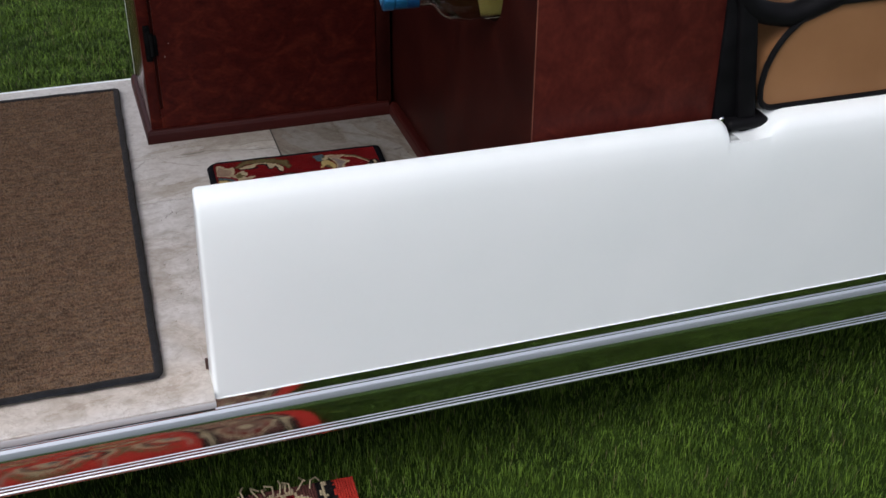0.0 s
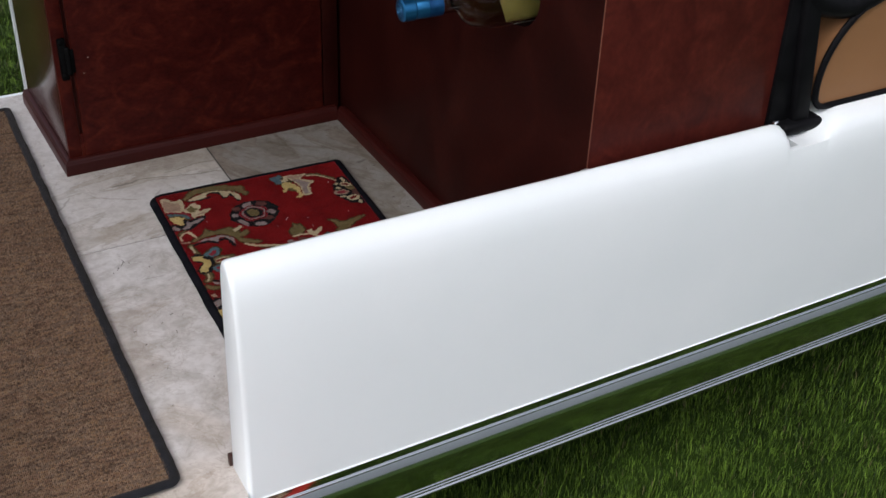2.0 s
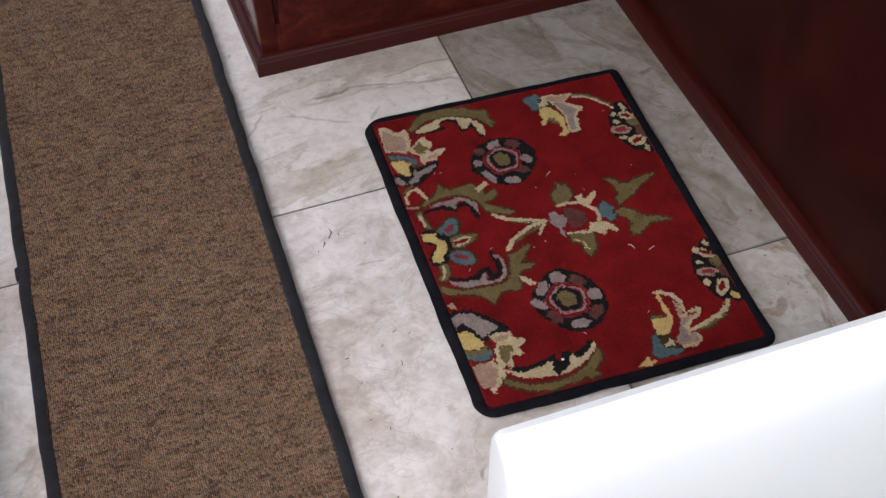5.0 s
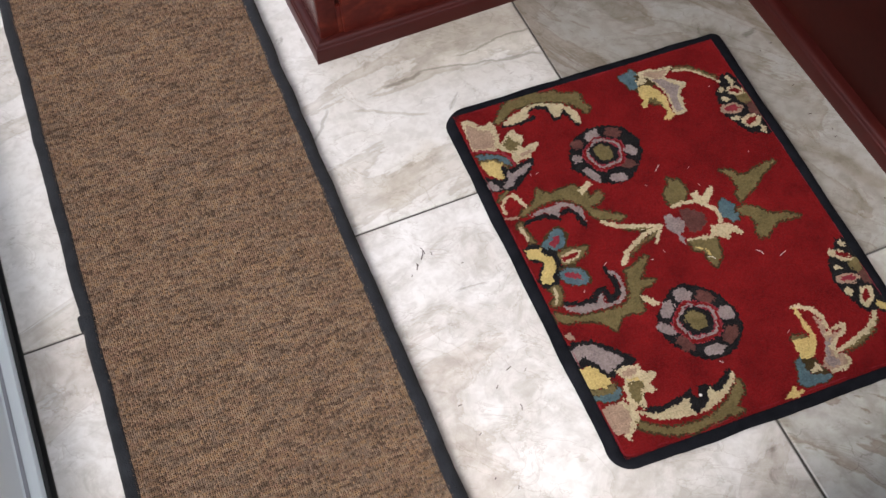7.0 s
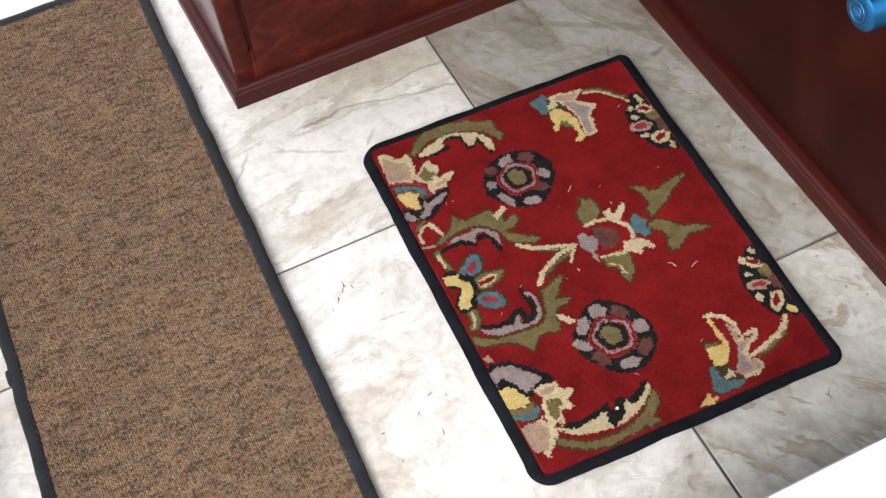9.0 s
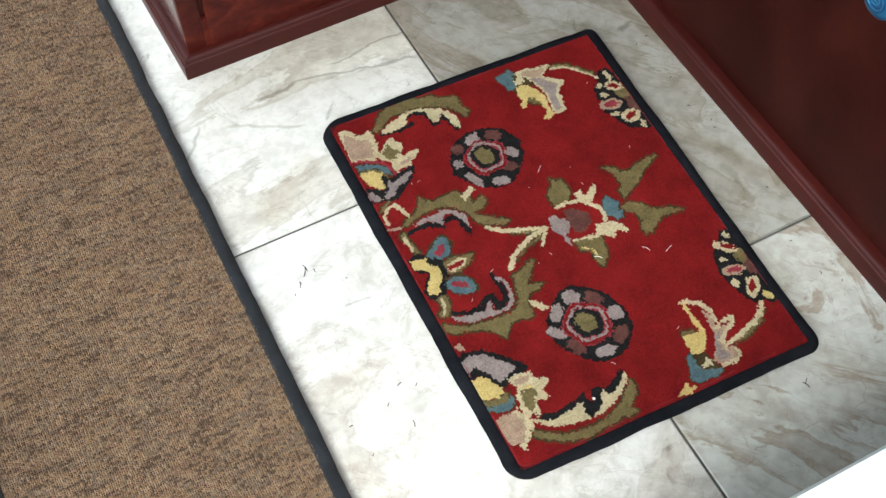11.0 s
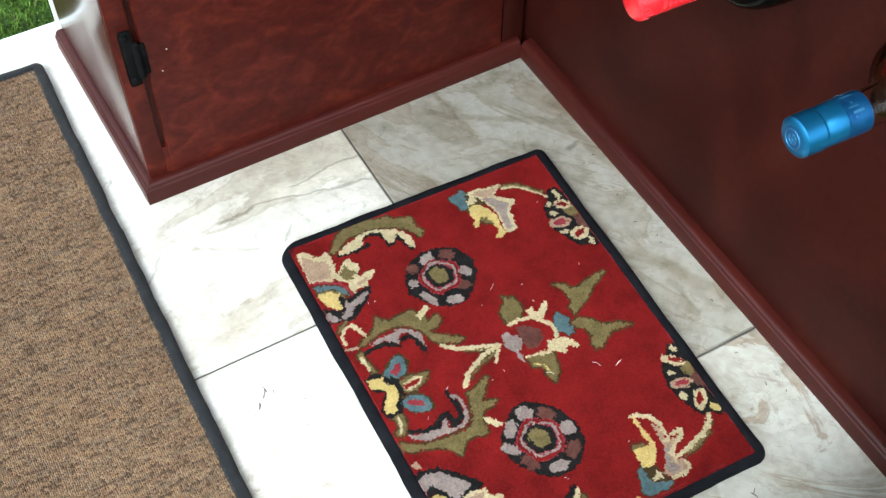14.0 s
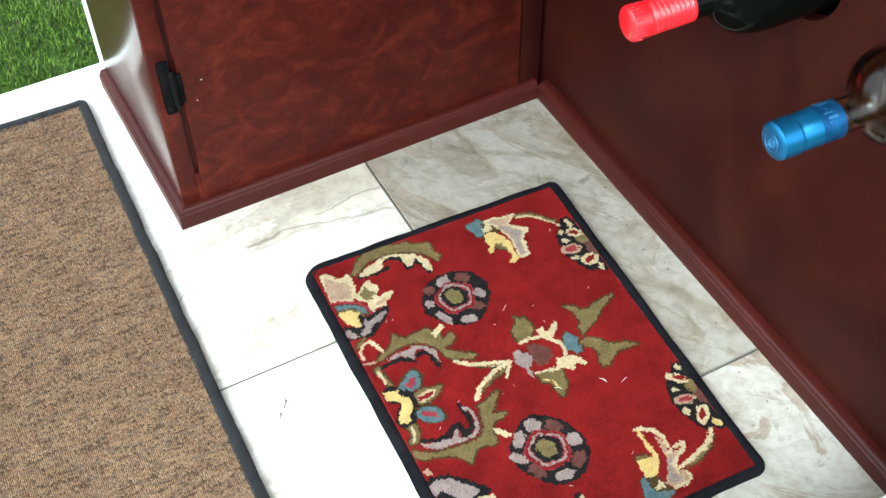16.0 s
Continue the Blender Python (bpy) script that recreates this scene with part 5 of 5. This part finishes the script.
w.oval(TANP, 115.7, 102.8, 11.2, 6.8, -11)
w.oval(PINK, 115.7, 102.8, 7.8, 3.4, -11)
w.oval(CREAM, 112.9, 90.4, 5, 2.7, -14)
w.oval(CREAM, 126.1, 83.2, 10, 7.7, 3)
w.oval(RED, 126.1, 83.2, 6.5, 3.5, 27)
w.oval(CREAM, 131.8, 69.8, 5.3, 2.5, -81)
w.oval(OLIVE, 133.2, -94.5, 5.6, 8.6, 6)
w.oval(BROWN, 134.8, -108.2, 8.1, 4.6, -85)
w.oval(CREAM, 133, -70.3, 4.1, 3, -74)
w.oval(CREAM, 125.8, -81.2, 11.3, 4.8, -40)
w.oval(RED, 128.4, -81.8, 6.9, 2.4, -40)
w.oval(CREAM, 116.6, -91.7, 3.5, 2.3, -26)
w.oval(TANP, 119.4, -104.6, 11, 5.6, -9)
w.oval(PINK, 120.1, -104.3, 7.3, 2.8, -9)
w.oval(CREAM, 113.5, -116.9, 4.5, 3.4, -85)
w.oval(CREAM, 125.3, -125.8, 6.3, 11.1, -37)
w.oval(RED, 125.5, -124.6, 2.9, 6.9, -32)
w.oval(YELLOW, 132.4, -137.9, 5.2, 3.5, -49)
# lotus by the near edge
w.trail(OLIVE, (119.7, -149.6, 3.5), (109.3, -158, 3.5), (94.4, -162.8, 3.5), (81.5, -164.9, 2.9))
w.trail(CREAM, (123.2, -142.7, 4.1), (116.9, -149.5, 4.6), (107.3, -155.8, 4.6), (93.8, -159.5, 4.6), (80.6, -162.7, 4.1), (73.9, -164.2, 3.5))
w.trail(CREAM, (56.7, -113.7, 2.3), (65.2, -114.1, 4.1), (73.4, -121.1, 4.6), (78, -130.1, 4.6), (76.8, -139.9, 4.1))
w.poly(TANP, (71.7, -126.4), (75.5, -133.8), (75.1, -143.3), (78.8, -148.1), (89.2, -146.5), (87.3, -151), (78.4, -153.9), (71.4, -159.4), (70.6, -164.9), (77.3, -167.6), (80.6, -173.9), (74.3, -179), (66.6, -179.4), (58.7, -178.5), (53.9, -172.1), (61.7, -163.6), (69.1, -152.4), (70.5, -138))
w.trail(CREAM, (73.4, -146.7, 2.9), (84.5, -143, 4.1), (91.8, -143.5, 4.1), (87.9, -150.1, 3.5), (79.1, -153, 4.1), (71.7, -159, 4.1), (71, -166.9, 3.5))
w.trail(CREAM, (78.8, -170.7, 3.5), (78.5, -177, 3.5), (70.2, -180, 3.5), (60.4, -179.3, 2.9))
w.poly(GREY, (68.8, -152.8), (76.2, -150.4), (69.3, -159), (66.3, -167), (72.2, -171), (70.3, -176.5), (61, -175), (59.2, -168.3))
w.trail(YELLOW, (60.4, -116.1, 2.9), (60.6, -128.4, 4.1), (61.5, -138.5, 4.6), (60.6, -148.9, 5.2), (53.8, -157.5, 4.6))
w.poly(YELLOW, (44, -140.9), (51, -142.5), (58.4, -144.2), (59.7, -152), (55.5, -160.1), (49.5, -162.4), (42.8, -163.9), (41.7, -158.7), (42.1, -150.1))
w.trail(OLIVE, (45.1, -140.2, 2.9), (54.1, -142.1, 2.9))
w.poly(UMBER, (39.8, -158.9), (46.7, -162.3), (53.1, -163), (54.4, -173), (57.5, -180.3), (45.1, -177.7), (39, -172.5))
w.poly(BLUE, (34.7, -159.9), (41.4, -159.1), (40.2, -167.9), (41.1, -175.2), (50.2, -178.5), (60.8, -181.3), (51.8, -185.5), (42.1, -184.9), (32.4, -184.2), (27.7, -180.2), (32.7, -170))
w.poly(CREAM, (42, -172.2), (52, -167.2), (53.7, -171.5), (52.4, -176), (45.2, -174.9))
w.poly(YELLOW, (16.3, -183.3), (23.2, -180.3), (25.1, -185.2), (29.6, -185.1), (25, -189.7), (16.8, -190.3), (9.4, -188.9))
# far rosette
w.poly(BLACK, (-40.8, 124.6), (-23.1, 130.6), (-8.8, 129.5), (7.9, 121.2), (16.6, 103.6), (13, 85.6), (1.9, 71.6), (-10.5, 61.4), (-24, 60.3), (-38.1, 66.6), (-49.4, 78.5), (-57.3, 91.6), (-53.8, 107.8))
w.oval(GREY, -23.6, 121.3, 8.2, 5.7, 39)
w.oval(BROWN, -3.4, 117.9, 8.2, 6.1, -33)
w.oval(GREY, 3.5, 92.4, 7.5, 5.4, -57)
w.oval(BROWN, -6.8, 79.5, 9.9, 4.9, -26)
w.oval(GREY, -20.4, 67, 8.9, 4.8, -20)
w.oval(GREY, -41.9, 78.3, 11.4, 4.0, -67)
w.oval(BROWN, -40.7, 116.5, 5.8, 5.8, 9)
w.oval(GREY, -47.6, 100.4, 5.1, 4.8, -51)
w.oval(PINK, -21.1, 97.3, 19.9, 20.7, -51)
w.oval(RED, -21.1, 97.3, 19, 19.6, -51)
w.oval(GREY, -20.8, 97.9, 16.7, 16.9, -51)
w.oval(PINK, -20.8, 97.9, 14.5, 14.7, -51)
w.oval(BLACK, -21.3, 98.2, 14.2, 13.4, -57)
w.oval(OLIVE, -21.4, 99, 10.3, 7.9, -62)
# near rosette
w.poly(BLACK, (-43.7, -70.4), (-32.5, -60.4), (-18.6, -57.8), (-4.9, -66.4), (7.2, -79.7), (12.9, -96.7), (10.8, -115.2), (-1.6, -130.1), (-17.8, -135.7), (-31, -134.6), (-44.1, -124.2), (-54.3, -108.6), (-59.3, -93.2), (-54.8, -80.3))
w.oval(GREY, -23.6, -68.5, 7.9, 6.9, -4)
w.oval(BROWN, -6, -77.1, 8.8, 6.2, -43)
w.oval(GREY, 3.3, -97.6, 7.4, 7.1, -55)
w.oval(BROWN, -3, -117.5, 9.5, 6.4, 33)
w.oval(GREY, -22, -126.1, 9.5, 5.2, -5)
w.oval(BROWN, -42.8, -112.5, 8.6, 6.3, -60)
w.oval(GREY, -52.1, -94.2, 8.6, 5.0, -49)
w.oval(GREY, -42.5, -77.1, 9.5, 5.6, 52)
w.oval(PINK, -23.6, -96.7, 21, 21.1, -49)
w.oval(RED, -23.6, -96.7, 20, 20, -49)
w.oval(GREY, -23.3, -96.2, 17.6, 17.3, -49)
w.oval(PINK, -23.3, -96.2, 15.3, 15, -49)
w.oval(BLACK, -23.8, -96, 14.8, 13.8, -55)
w.oval(OLIVE, -23.9, -95.3, 10.6, 8.2, -60)
w.outline(OLIVE, UMBER, 2)
w.outline(BLUE, UMBER, 1)
w.mesh("carpet_field", red_mat, FLOOR, FLOOR + 0.0105, RED_AT, PILES, bend=red_bend)
part("backing", turned(box(0.222 - 0.130, 0.222 + 0.140, -0.324 - 0.193, -0.324 + 0.193, FLOOR + 0.0003, FLOOR + 0.0085, 0.002), -2.9, (0.222, -0.324, 0)), PILES[BROWN], red_mat)
binding("binding", 0.2975, 0.4005, (0.016, 0.003, 0.008, 0.014), 0.0128, RED_AT, red_mat, FLOOR + 0.0068, BINDING, red_bend)

seam = [RED_AT @ Vector((*red_bend(p.x, p.y), FLOOR + 0.0108)) for p in rounded_loop(0.2742, 0.3772, (0.010, 0.003, 0.004, 0.005), 0.003)]
run = []
for p in seam:
    if noise.noise(p * 45) > 0.02:
        run.append(p + Vector((0.0006 * noise.noise(p * 160), 0.0006 * noise.noise(p * 170 + Vector((5, 0, 0))), 0.0003 * noise.noise(p * 300))))
    else:
        if len(run) > 2:
            part("stitching", tube(run, 0.00022, seg=5), PILES[PINK], red_mat)
        run = []
fluff = [(0.062, -0.055, -60, 4.0), (0.080, -0.063, 20, 4.0), (0.020, -0.045, 140, 3.5), (0.018, 0.062, 40, 4.0)]
rng = random.Random(12)
fluff += [(rng.uniform(-0.10, 0.11), rng.uniform(-0.15, 0.15), rng.uniform(0, 180), rng.uniform(0.8, 2.0)) for _ in range(16)]
for lx, ly, la, half in fluff:
    p = RED_AT @ Vector((lx, ly, FLOOR + 0.0114))
    d = Vector((math.cos(radians(la)), math.sin(radians(la)), 0)) * half * 0.001
    part("lint", tube([p - d, p + Vector((0.0008, 0.0005, 0.0006)) * half / 4, p + d], 0.00020 if half > 3 else 0.00013, seg=5), CORK_CHIP, red_mat)
part("lint", lathe([(0, 0.0008), (0.0006, 0.0014), (0.0012, 0.0006)], (0.1650, -0.4820, FLOOR + 0.0106), (0, 0, 1), 8), CORK_CHIP, red_mat, "small white crumb")

# dry grass crumbs trodden onto the tiles
crumbs = bmesh.new()
spots = [(0.010, -0.256, 60, 5.0), (0.012, -0.252, 100, 4.0), (0.001, -0.266, 70, 3.5), (0.029, -0.429, 80, 3.0), (0.034, -0.392, 20, 2.5), (0.329, -0.549, 110, 3.5), (0.331, -0.546, 40, 3.0)]
spots += [(rng.uniform(-0.02, 0.06), rng.uniform(-0.68, -0.24), rng.uniform(0, 180), rng.uniform(0.7, 1.8)) for _ in range(14)]
spots += [(rng.uniform(0.39, 0.43), rng.uniform(-0.60, -0.05), rng.uniform(0, 180), rng.uniform(0.7, 1.6)) for _ in range(10)]
for x, y, turn, half in spots:
    d = Vector((math.cos(radians(turn)), math.sin(radians(turn)), 0)) * half * 0.001
    at = Vector((x, y, FLOOR + 0.0005))
    sliver = tube([at - d, at + Vector((0.0006, 0.0003, 0.0003)), at + d], 0.00035, seg=5)
    me = bpy.data.meshes.new("sliver")
    sliver.to_mesh(me)
    sliver.free()
    crumbs.from_mesh(me)
    bpy.data.meshes.remove(me)
single("floor_crumbs", crumbs, BROWN_CLIP, "dark dry grass crumbs scattered on the tiles", "crumbs", "stuff")

# brown runner
RUN_W, RUN_H = 0.2515, 0.937
RUN_AT = pose(-0.1645, -0.2185, 0, 0, 0, -0.9)
runner = thing("runner_mat", (-0.1645, -0.2185, FLOOR), "brown ribbed carpet runner with black edging across the floor", "runner")
RUN_PILE = [mat(n, [a, b], 0.95, 40, bump=0.5, bump_scale=500, fine=0.6, spec=0.12, sheen=0.14) for n, a, b in (
    ("brown_yarn", (0.135, 0.081, 0.049), (0.161, 0.098, 0.059)), ("tan_yarn", (0.183, 0.122, 0.078), (0.223, 0.151, 0.097)), ("dark_yarn", (0.062, 0.038, 0.023), (0.078, 0.046, 0.030)),
    ("ochre_yarn", (0.178, 0.108, 0.059), (0.211, 0.130, 0.072)), ("grey_yarn", (0.124, 0.084, 0.058), (0.147, 0.100, 0.070)), ("russet_yarn", (0.140, 0.084, 0.054), (0.166, 0.098, 0.065)))]
rw = Weave(RUN_W - 0.016, RUN_H - 0.016, 0.0018, 21)


def yarn_runs(rng, shape, length):
    """Random numbers that stay alike for a stretch along each row, as one yarn does."""
    a = rng.random(shape)
    for _ in range(length):
        a = 0.5 * a + 0.5 * np.roll(a, rng.integers(1, 4), axis=1)
    a = a + 0.5 * np.roll(a, 1, axis=0)
    return a.argsort(axis=None).argsort().reshape(shape) / a.size


runs, wide, fleck = yarn_runs(rw.rng, rw.k.shape, 3), yarn_runs(rw.rng, rw.k.shape, 9), rw.rng.random(rw.k.shape)
broad = yarn_runs(rw.rng, rw.k.shape, 9)
for _ in range(5):
    broad = 0.5 * broad + 0.25 * np.roll(broad, 3, axis=1) + 0.25 * np.roll(broad, 1, axis=0)
broad = broad.argsort(axis=None).argsort().reshape(broad.shape) / broad.size
wide = 0.45 * wide + 0.55 * broad
rw.k[:] = np.where(wide > 0.55, 4, 0)
rw.k[wide < 0.30] = 5
rw.k[runs > 0.72] = 1
rw.k[runs > 0.90] = 3
rw.k[runs < 0.13] = 2
rw.k[fleck > 0.91] = 2
rw.k[fleck < 0.07] = 1
rw.k[(fleck > 0.07) & (fleck < 0.10)] = 3
rw.mesh("carpet_field", runner, FLOOR, FLOOR + 0.0095, RUN_AT, RUN_PILE, 0.0023, 0.0006)
part("backing", turned(box(-0.1645 - 0.120, -0.1645 + 0.120, -0.2185 - 0.460, -0.2185 + 0.460, FLOOR + 0.0003, FLOOR + 0.0070, 0.001), -0.9, (-0.1645, -0.2185, 0)), UNDER, runner)
binding("binding", RUN_W, RUN_H, (0.004, 0.003, 0.008, 0.008), 0.0125, RUN_AT, runner, FLOOR + 0.0070, BINDING_SHEEN)

part("binding_seam", box(-0.2918, -0.2780, -0.216, -0.200, FLOOR + 0.0002, FLOOR + 0.0108, 0.0025), BINDING_SHEEN, runner, "folded end of the edge binding")

# rug on the lawn
rug = thing("lawn_rug", (-0.3, -1.0, GROUND), "red patterned rug with pale fringe lying on the lawn", "rug")
gw = Weave(0.95, 1.00, 0.004, 31, 0.002)
gw.v -= 0.10
for i in range(48):
    x, y = 0.235 - 0.088 * (i // 6) + 0.02 * math.sin(3.7 * i), (0.345, 0.225, 0.08, -0.08, -0.26, -0.44)[i % 6] + 0.03 * math.sin(2.1 * i)
    gw.arc(OLIVE, x, y, 0.062, 30 + 25 * i, 210 + 25 * i, 0.006, 0.016, 0.006)
    gw.arc(BLACK, x, y, 0.036, 10 + 25 * i, 250 + 25 * i, 0.006, 0.012, 0.006)
    gw.arc(CREAM, x, y, 0.046, 40 + 25 * i, 230 + 25 * i, 0.006, 0.014, 0.005)
    gw.arc(TANP, x - 0.02, y + 0.05, 0.050, 150 + 25 * i, 330 + 25 * i, 0.004, 0.012, 0.004)
    gw.ell((YELLOW, TANP, CREAM)[i % 3], x, y, 0.026, 0.020, 30 * i, 6, 0.15)
    gw.ell((OLIVE, BROWN, BLUE)[i % 3], x + 0.006, y - 0.003, 0.013, 0.010, 30 * i, 5, 0.2)
    gw.ell(BLACK, x + 0.01, y - 0.005, 0.006, 0.005)
    gw.arc(BROWN, x + 0.030, y - 0.075, 0.034, 90 + 40 * i, 290 + 40 * i, 0.006, 0.018, 0.006)
    gw.arc(TANP, x + 0.045, y - 0.06, 0.030, 90 + 40 * i, 260 + 40 * i, 0.004, 0.010, 0.004)
# a framed panel along the end: black and cream lines, medallions between
gw.seg(BLACK, 0.370, -0.7, 0.370, 0.5, 0.150, 0.150)
gw.seg(CREAM, 0.370, -0.7, 0.370, 0.5, 0.124, 0.124)
gw.seg(BLACK, 0.370, -0.7, 0.370, 0.5, 0.112, 0.112)
gw.seg(BROWN, 0.370, -0.7, 0.370, 0.5, 0.098, 0.098)
for i in range(7):
    y = 0.336 - 0.125 * i
    gw.ell(CREAM, 0.370, y, 0.046, 0.056, 0, 10, 0.07)
    gw.ell(RED, 0.370, y, 0.039, 0.048, 0, 10, 0.07)
    gw.ell(TANP, 0.370, y, 0.030, 0.037, 0, 8, 0.08)
    gw.ell(BROWN, 0.370, y, 0.023, 0.029, 0, 8, 0.08)
    gw.ell(CREAM, 0.370, y, 0.013, 0.017, 0, 6, 0.15)
    for side in (-1, 1):
        gw.seg(BLACK, 0.370 + 0.050 * side, y - 0.062, 0.370 + 0.018 * side, y - 0.062, 0.008, 0.016)
        gw.ell(CREAM, 0.370 + 0.064 * side, y, 0.005, 0.016, 0, 3, 0.3)
RUG_AT = pose(-0.2945, -1.135, 0, 0, 0, -2.0)
RUG_RED = mat("bright_red_pile", [(0.30, 0.022, 0.014), (0.38, 0.034, 0.022)], 0.95, 120, bump=0.6, bump_scale=1500, fine=0.3, spec=0.12)
gw.mesh("carpet_field", rug, GROUND, GROUND + 0.016, RUG_AT, [RUG_RED] + PILES[1:], 0.003)
for i in range(17):
    x = -0.460 + 0.10 * i + random.uniform(-0.008, 0.008) if i < 8 else 0.322 + 0.0105 * (i - 8) + random.uniform(-0.005, 0.005)
    a, b = RUG_AT @ Vector((x, 0.490, GROUND + 0.013)), RUG_AT @ Vector((x + random.uniform(-0.014, 0.014), 0.503 + random.uniform(0, 0.014), GROUND + 0.015))
    bend = Vector((random.uniform(-0.010, 0.010), 0, 0.008))
    part("fringe", tube([a, a * 0.6 + b * 0.4 + bend, b, b + Vector((random.uniform(-0.012, 0.012), -0.006, -0.003))], 0.0014, seg=5), PILES[CREAM], rug)


# ---------------------------------------------------------------- seats
def hip_restraint(label):
    """Black moulded hip restraint: a foot in the notch, a post with a thin blade beside it, and a rounded ring above."""
    hr = thing("hip_restraint", (0.75, -0.675, 0.522), label, "seat bracket", "seat brackets")
    part("foot", box(0.7225, 0.7860, -0.6840, -0.645, 0.5365, 0.5530, 0.0074, 5), BLACK_PLASTIC, hr)
    bm = box(0.7300, 0.7575, -0.676, -0.650, 0.5245, 0.750, 0.006, 3)
    for v in bm.verts:
        v.co.x += 0.012 - 0.125 * (v.co.z - 0.545)
    part("post", bm, BLACK_PLASTIC, hr)
    part("blade", box(0.7085, 0.7420, -0.667, -0.640, 0.5260, 0.760, 0.003), BLACK_PLASTIC, hr)
    part("bolt", lathe([(0, 0.0045), (0.003, 0.0042), (0.0045, 0.0025)], (0.7180, -0.6685, 0.5520), (0, -1, 0), 10), CHROME, hr, "small bright bolt head")
    loop = []
    for a in np.linspace(0, 2 * math.pi, 48, endpoint=False):
        c, n = math.cos(a), math.sin(a)
        x = 0.853 + 0.126 * math.copysign(abs(c) ** 0.7, c)
        loop.append((x, -0.664, 0.746 + 0.060 * math.copysign(abs(n) ** 0.7, n) + 0.35 * max(0.0, x - 0.807)))
    part("ring", tube(loop, 0.0155, True, 12, 1.0, (0, 1, 0)), BLACK_PLASTIC, hr)
    return hr


hip_restraint("black plastic hip restraint bolted beside the tan seat")
seat = thing("rear_seat", (1.1, -0.60, 0.565), "tan vinyl seat with black piping on white shell", "seat")


def seat_outline(n=24):
    """The seat's end seen from the side: a small radius below, a wide one above."""
    pts = [Vector((0.790 - 0.020 * math.sin(radians(15 * k)), 0, 0.5820 - 0.0195 * math.cos(radians(15 * k)))) for k in range(6)]
    for k in range(n + 1):
        a = radians(90 * k / n)
        pts.append(Vector((0.769 + 0.108 * (1 - math.cos(a)), 0, 0.592 + 0.110 * math.sin(a))))
    return pts + [Vector((1.25, 0, 0.702)), Vector((1.7, 0, 0.692)), Vector((1.7, 0, 0.557))]


bm = bmesh.new()
front = [bm.verts.new((p.x, -0.672, p.z)) for p in seat_outline()]
back = [bm.verts.new((p.x, -0.20, p.z)) for p in seat_outline()]
for i in range(len(front)):
    j = (i + 1) % len(front)
    bm.faces.new((front[i], front[j], back[j], back[i]))
bm.faces.new(front[::-1])
bm.faces.new(back)
bmesh.ops.recalc_face_normals(bm, faces=bm.faces)
part("cushion", bm, TAN, seat)
part("piping", tube([(p.x, -0.674, p.z) for p in seat_outline()], 0.0042, True, 8, 1.0, (0, 1, 0)), BLACK_PLASTIC, seat, "black vinyl piping")
part("base_board", box(0.773, 1.0, -0.570, -0.30, 0.568, 0.692, 0.01), TAN, seat)
part("back_shell", box(0.80, 1.45, -0.42, -0.36, 0.66, 0.98, 0.02), GREY_TRIM, seat, "pale grey plastic back shell")

# front seat pod at the other end of the floor
pod = thing("front_seat_pod", (-0.5, -0.2, FLOOR - 0.02), "white plastic seat base beside the tiled floor", "seat base")
bm = bmesh.new()
POD = [(-0.351, 0.285), (-0.351, 0.304), (-0.354, 0.309), (-0.362, 0.312), (-0.366, 0.316), (-0.3675, 0.330), (-0.3715, 0.392), (-0.384, 0.404), (-0.80, 0.404), (-0.80, 0.285)]
a = [bm.verts.new((x, -0.700, z)) for x, z in POD]
b = [bm.verts.new((x, FAR - 0.02, z)) for x, z in POD]
for i in range(len(POD)):
    bm.faces.new((a[i], a[(i + 1) % len(POD)], b[(i + 1) % len(POD)], b[i]))
bm.faces.new(a[::-1])
bm.faces.new(b)
bmesh.ops.recalc_face_normals(bm, faces=bm.faces)
part("shell", bm, WHITE_SHELL, pod)
# black cord put in for the shaded gap between floor and seat base
part("gap_cord", tube([(-0.3500, -0.690, 0.3030), (-0.3500, FAR - 0.03, 0.3030)], 0.0022, seg=8), UNDER, pod, "black cord drawn for the dark gap")
part("rib", box(-0.3675, -0.3615, -0.690, FAR - 0.03, 0.3115, 0.3145, 0.0012), GREY_TRIM, pod, "grey moulded rib")

bracket = thing("hip_restraint", (-0.345, -0.685, FLOOR), "black slotted hip restraint at the front seat corner", "seat bracket", "seat brackets")
part("outer_bar", box(-0.330, -0.320, -0.698, -0.672, FLOOR, 0.640, 0.003), BLACK_PLASTIC, bracket)
part("inner_bar", box(-0.366, -0.346, -0.698, -0.672, FLOOR, 0.640, 0.003), BLACK_PLASTIC, bracket)
part("cross_plate", box(-0.347, -0.329, -0.697, -0.674, 0.470, 0.530, 0.002), BLACK_PLASTIC, bracket)
part("screw", lathe([(0, 0.003), (0.001, 0.0028)], (-0.338, -0.697, 0.500), (0, -1, 0), 8), CHROME, bracket)
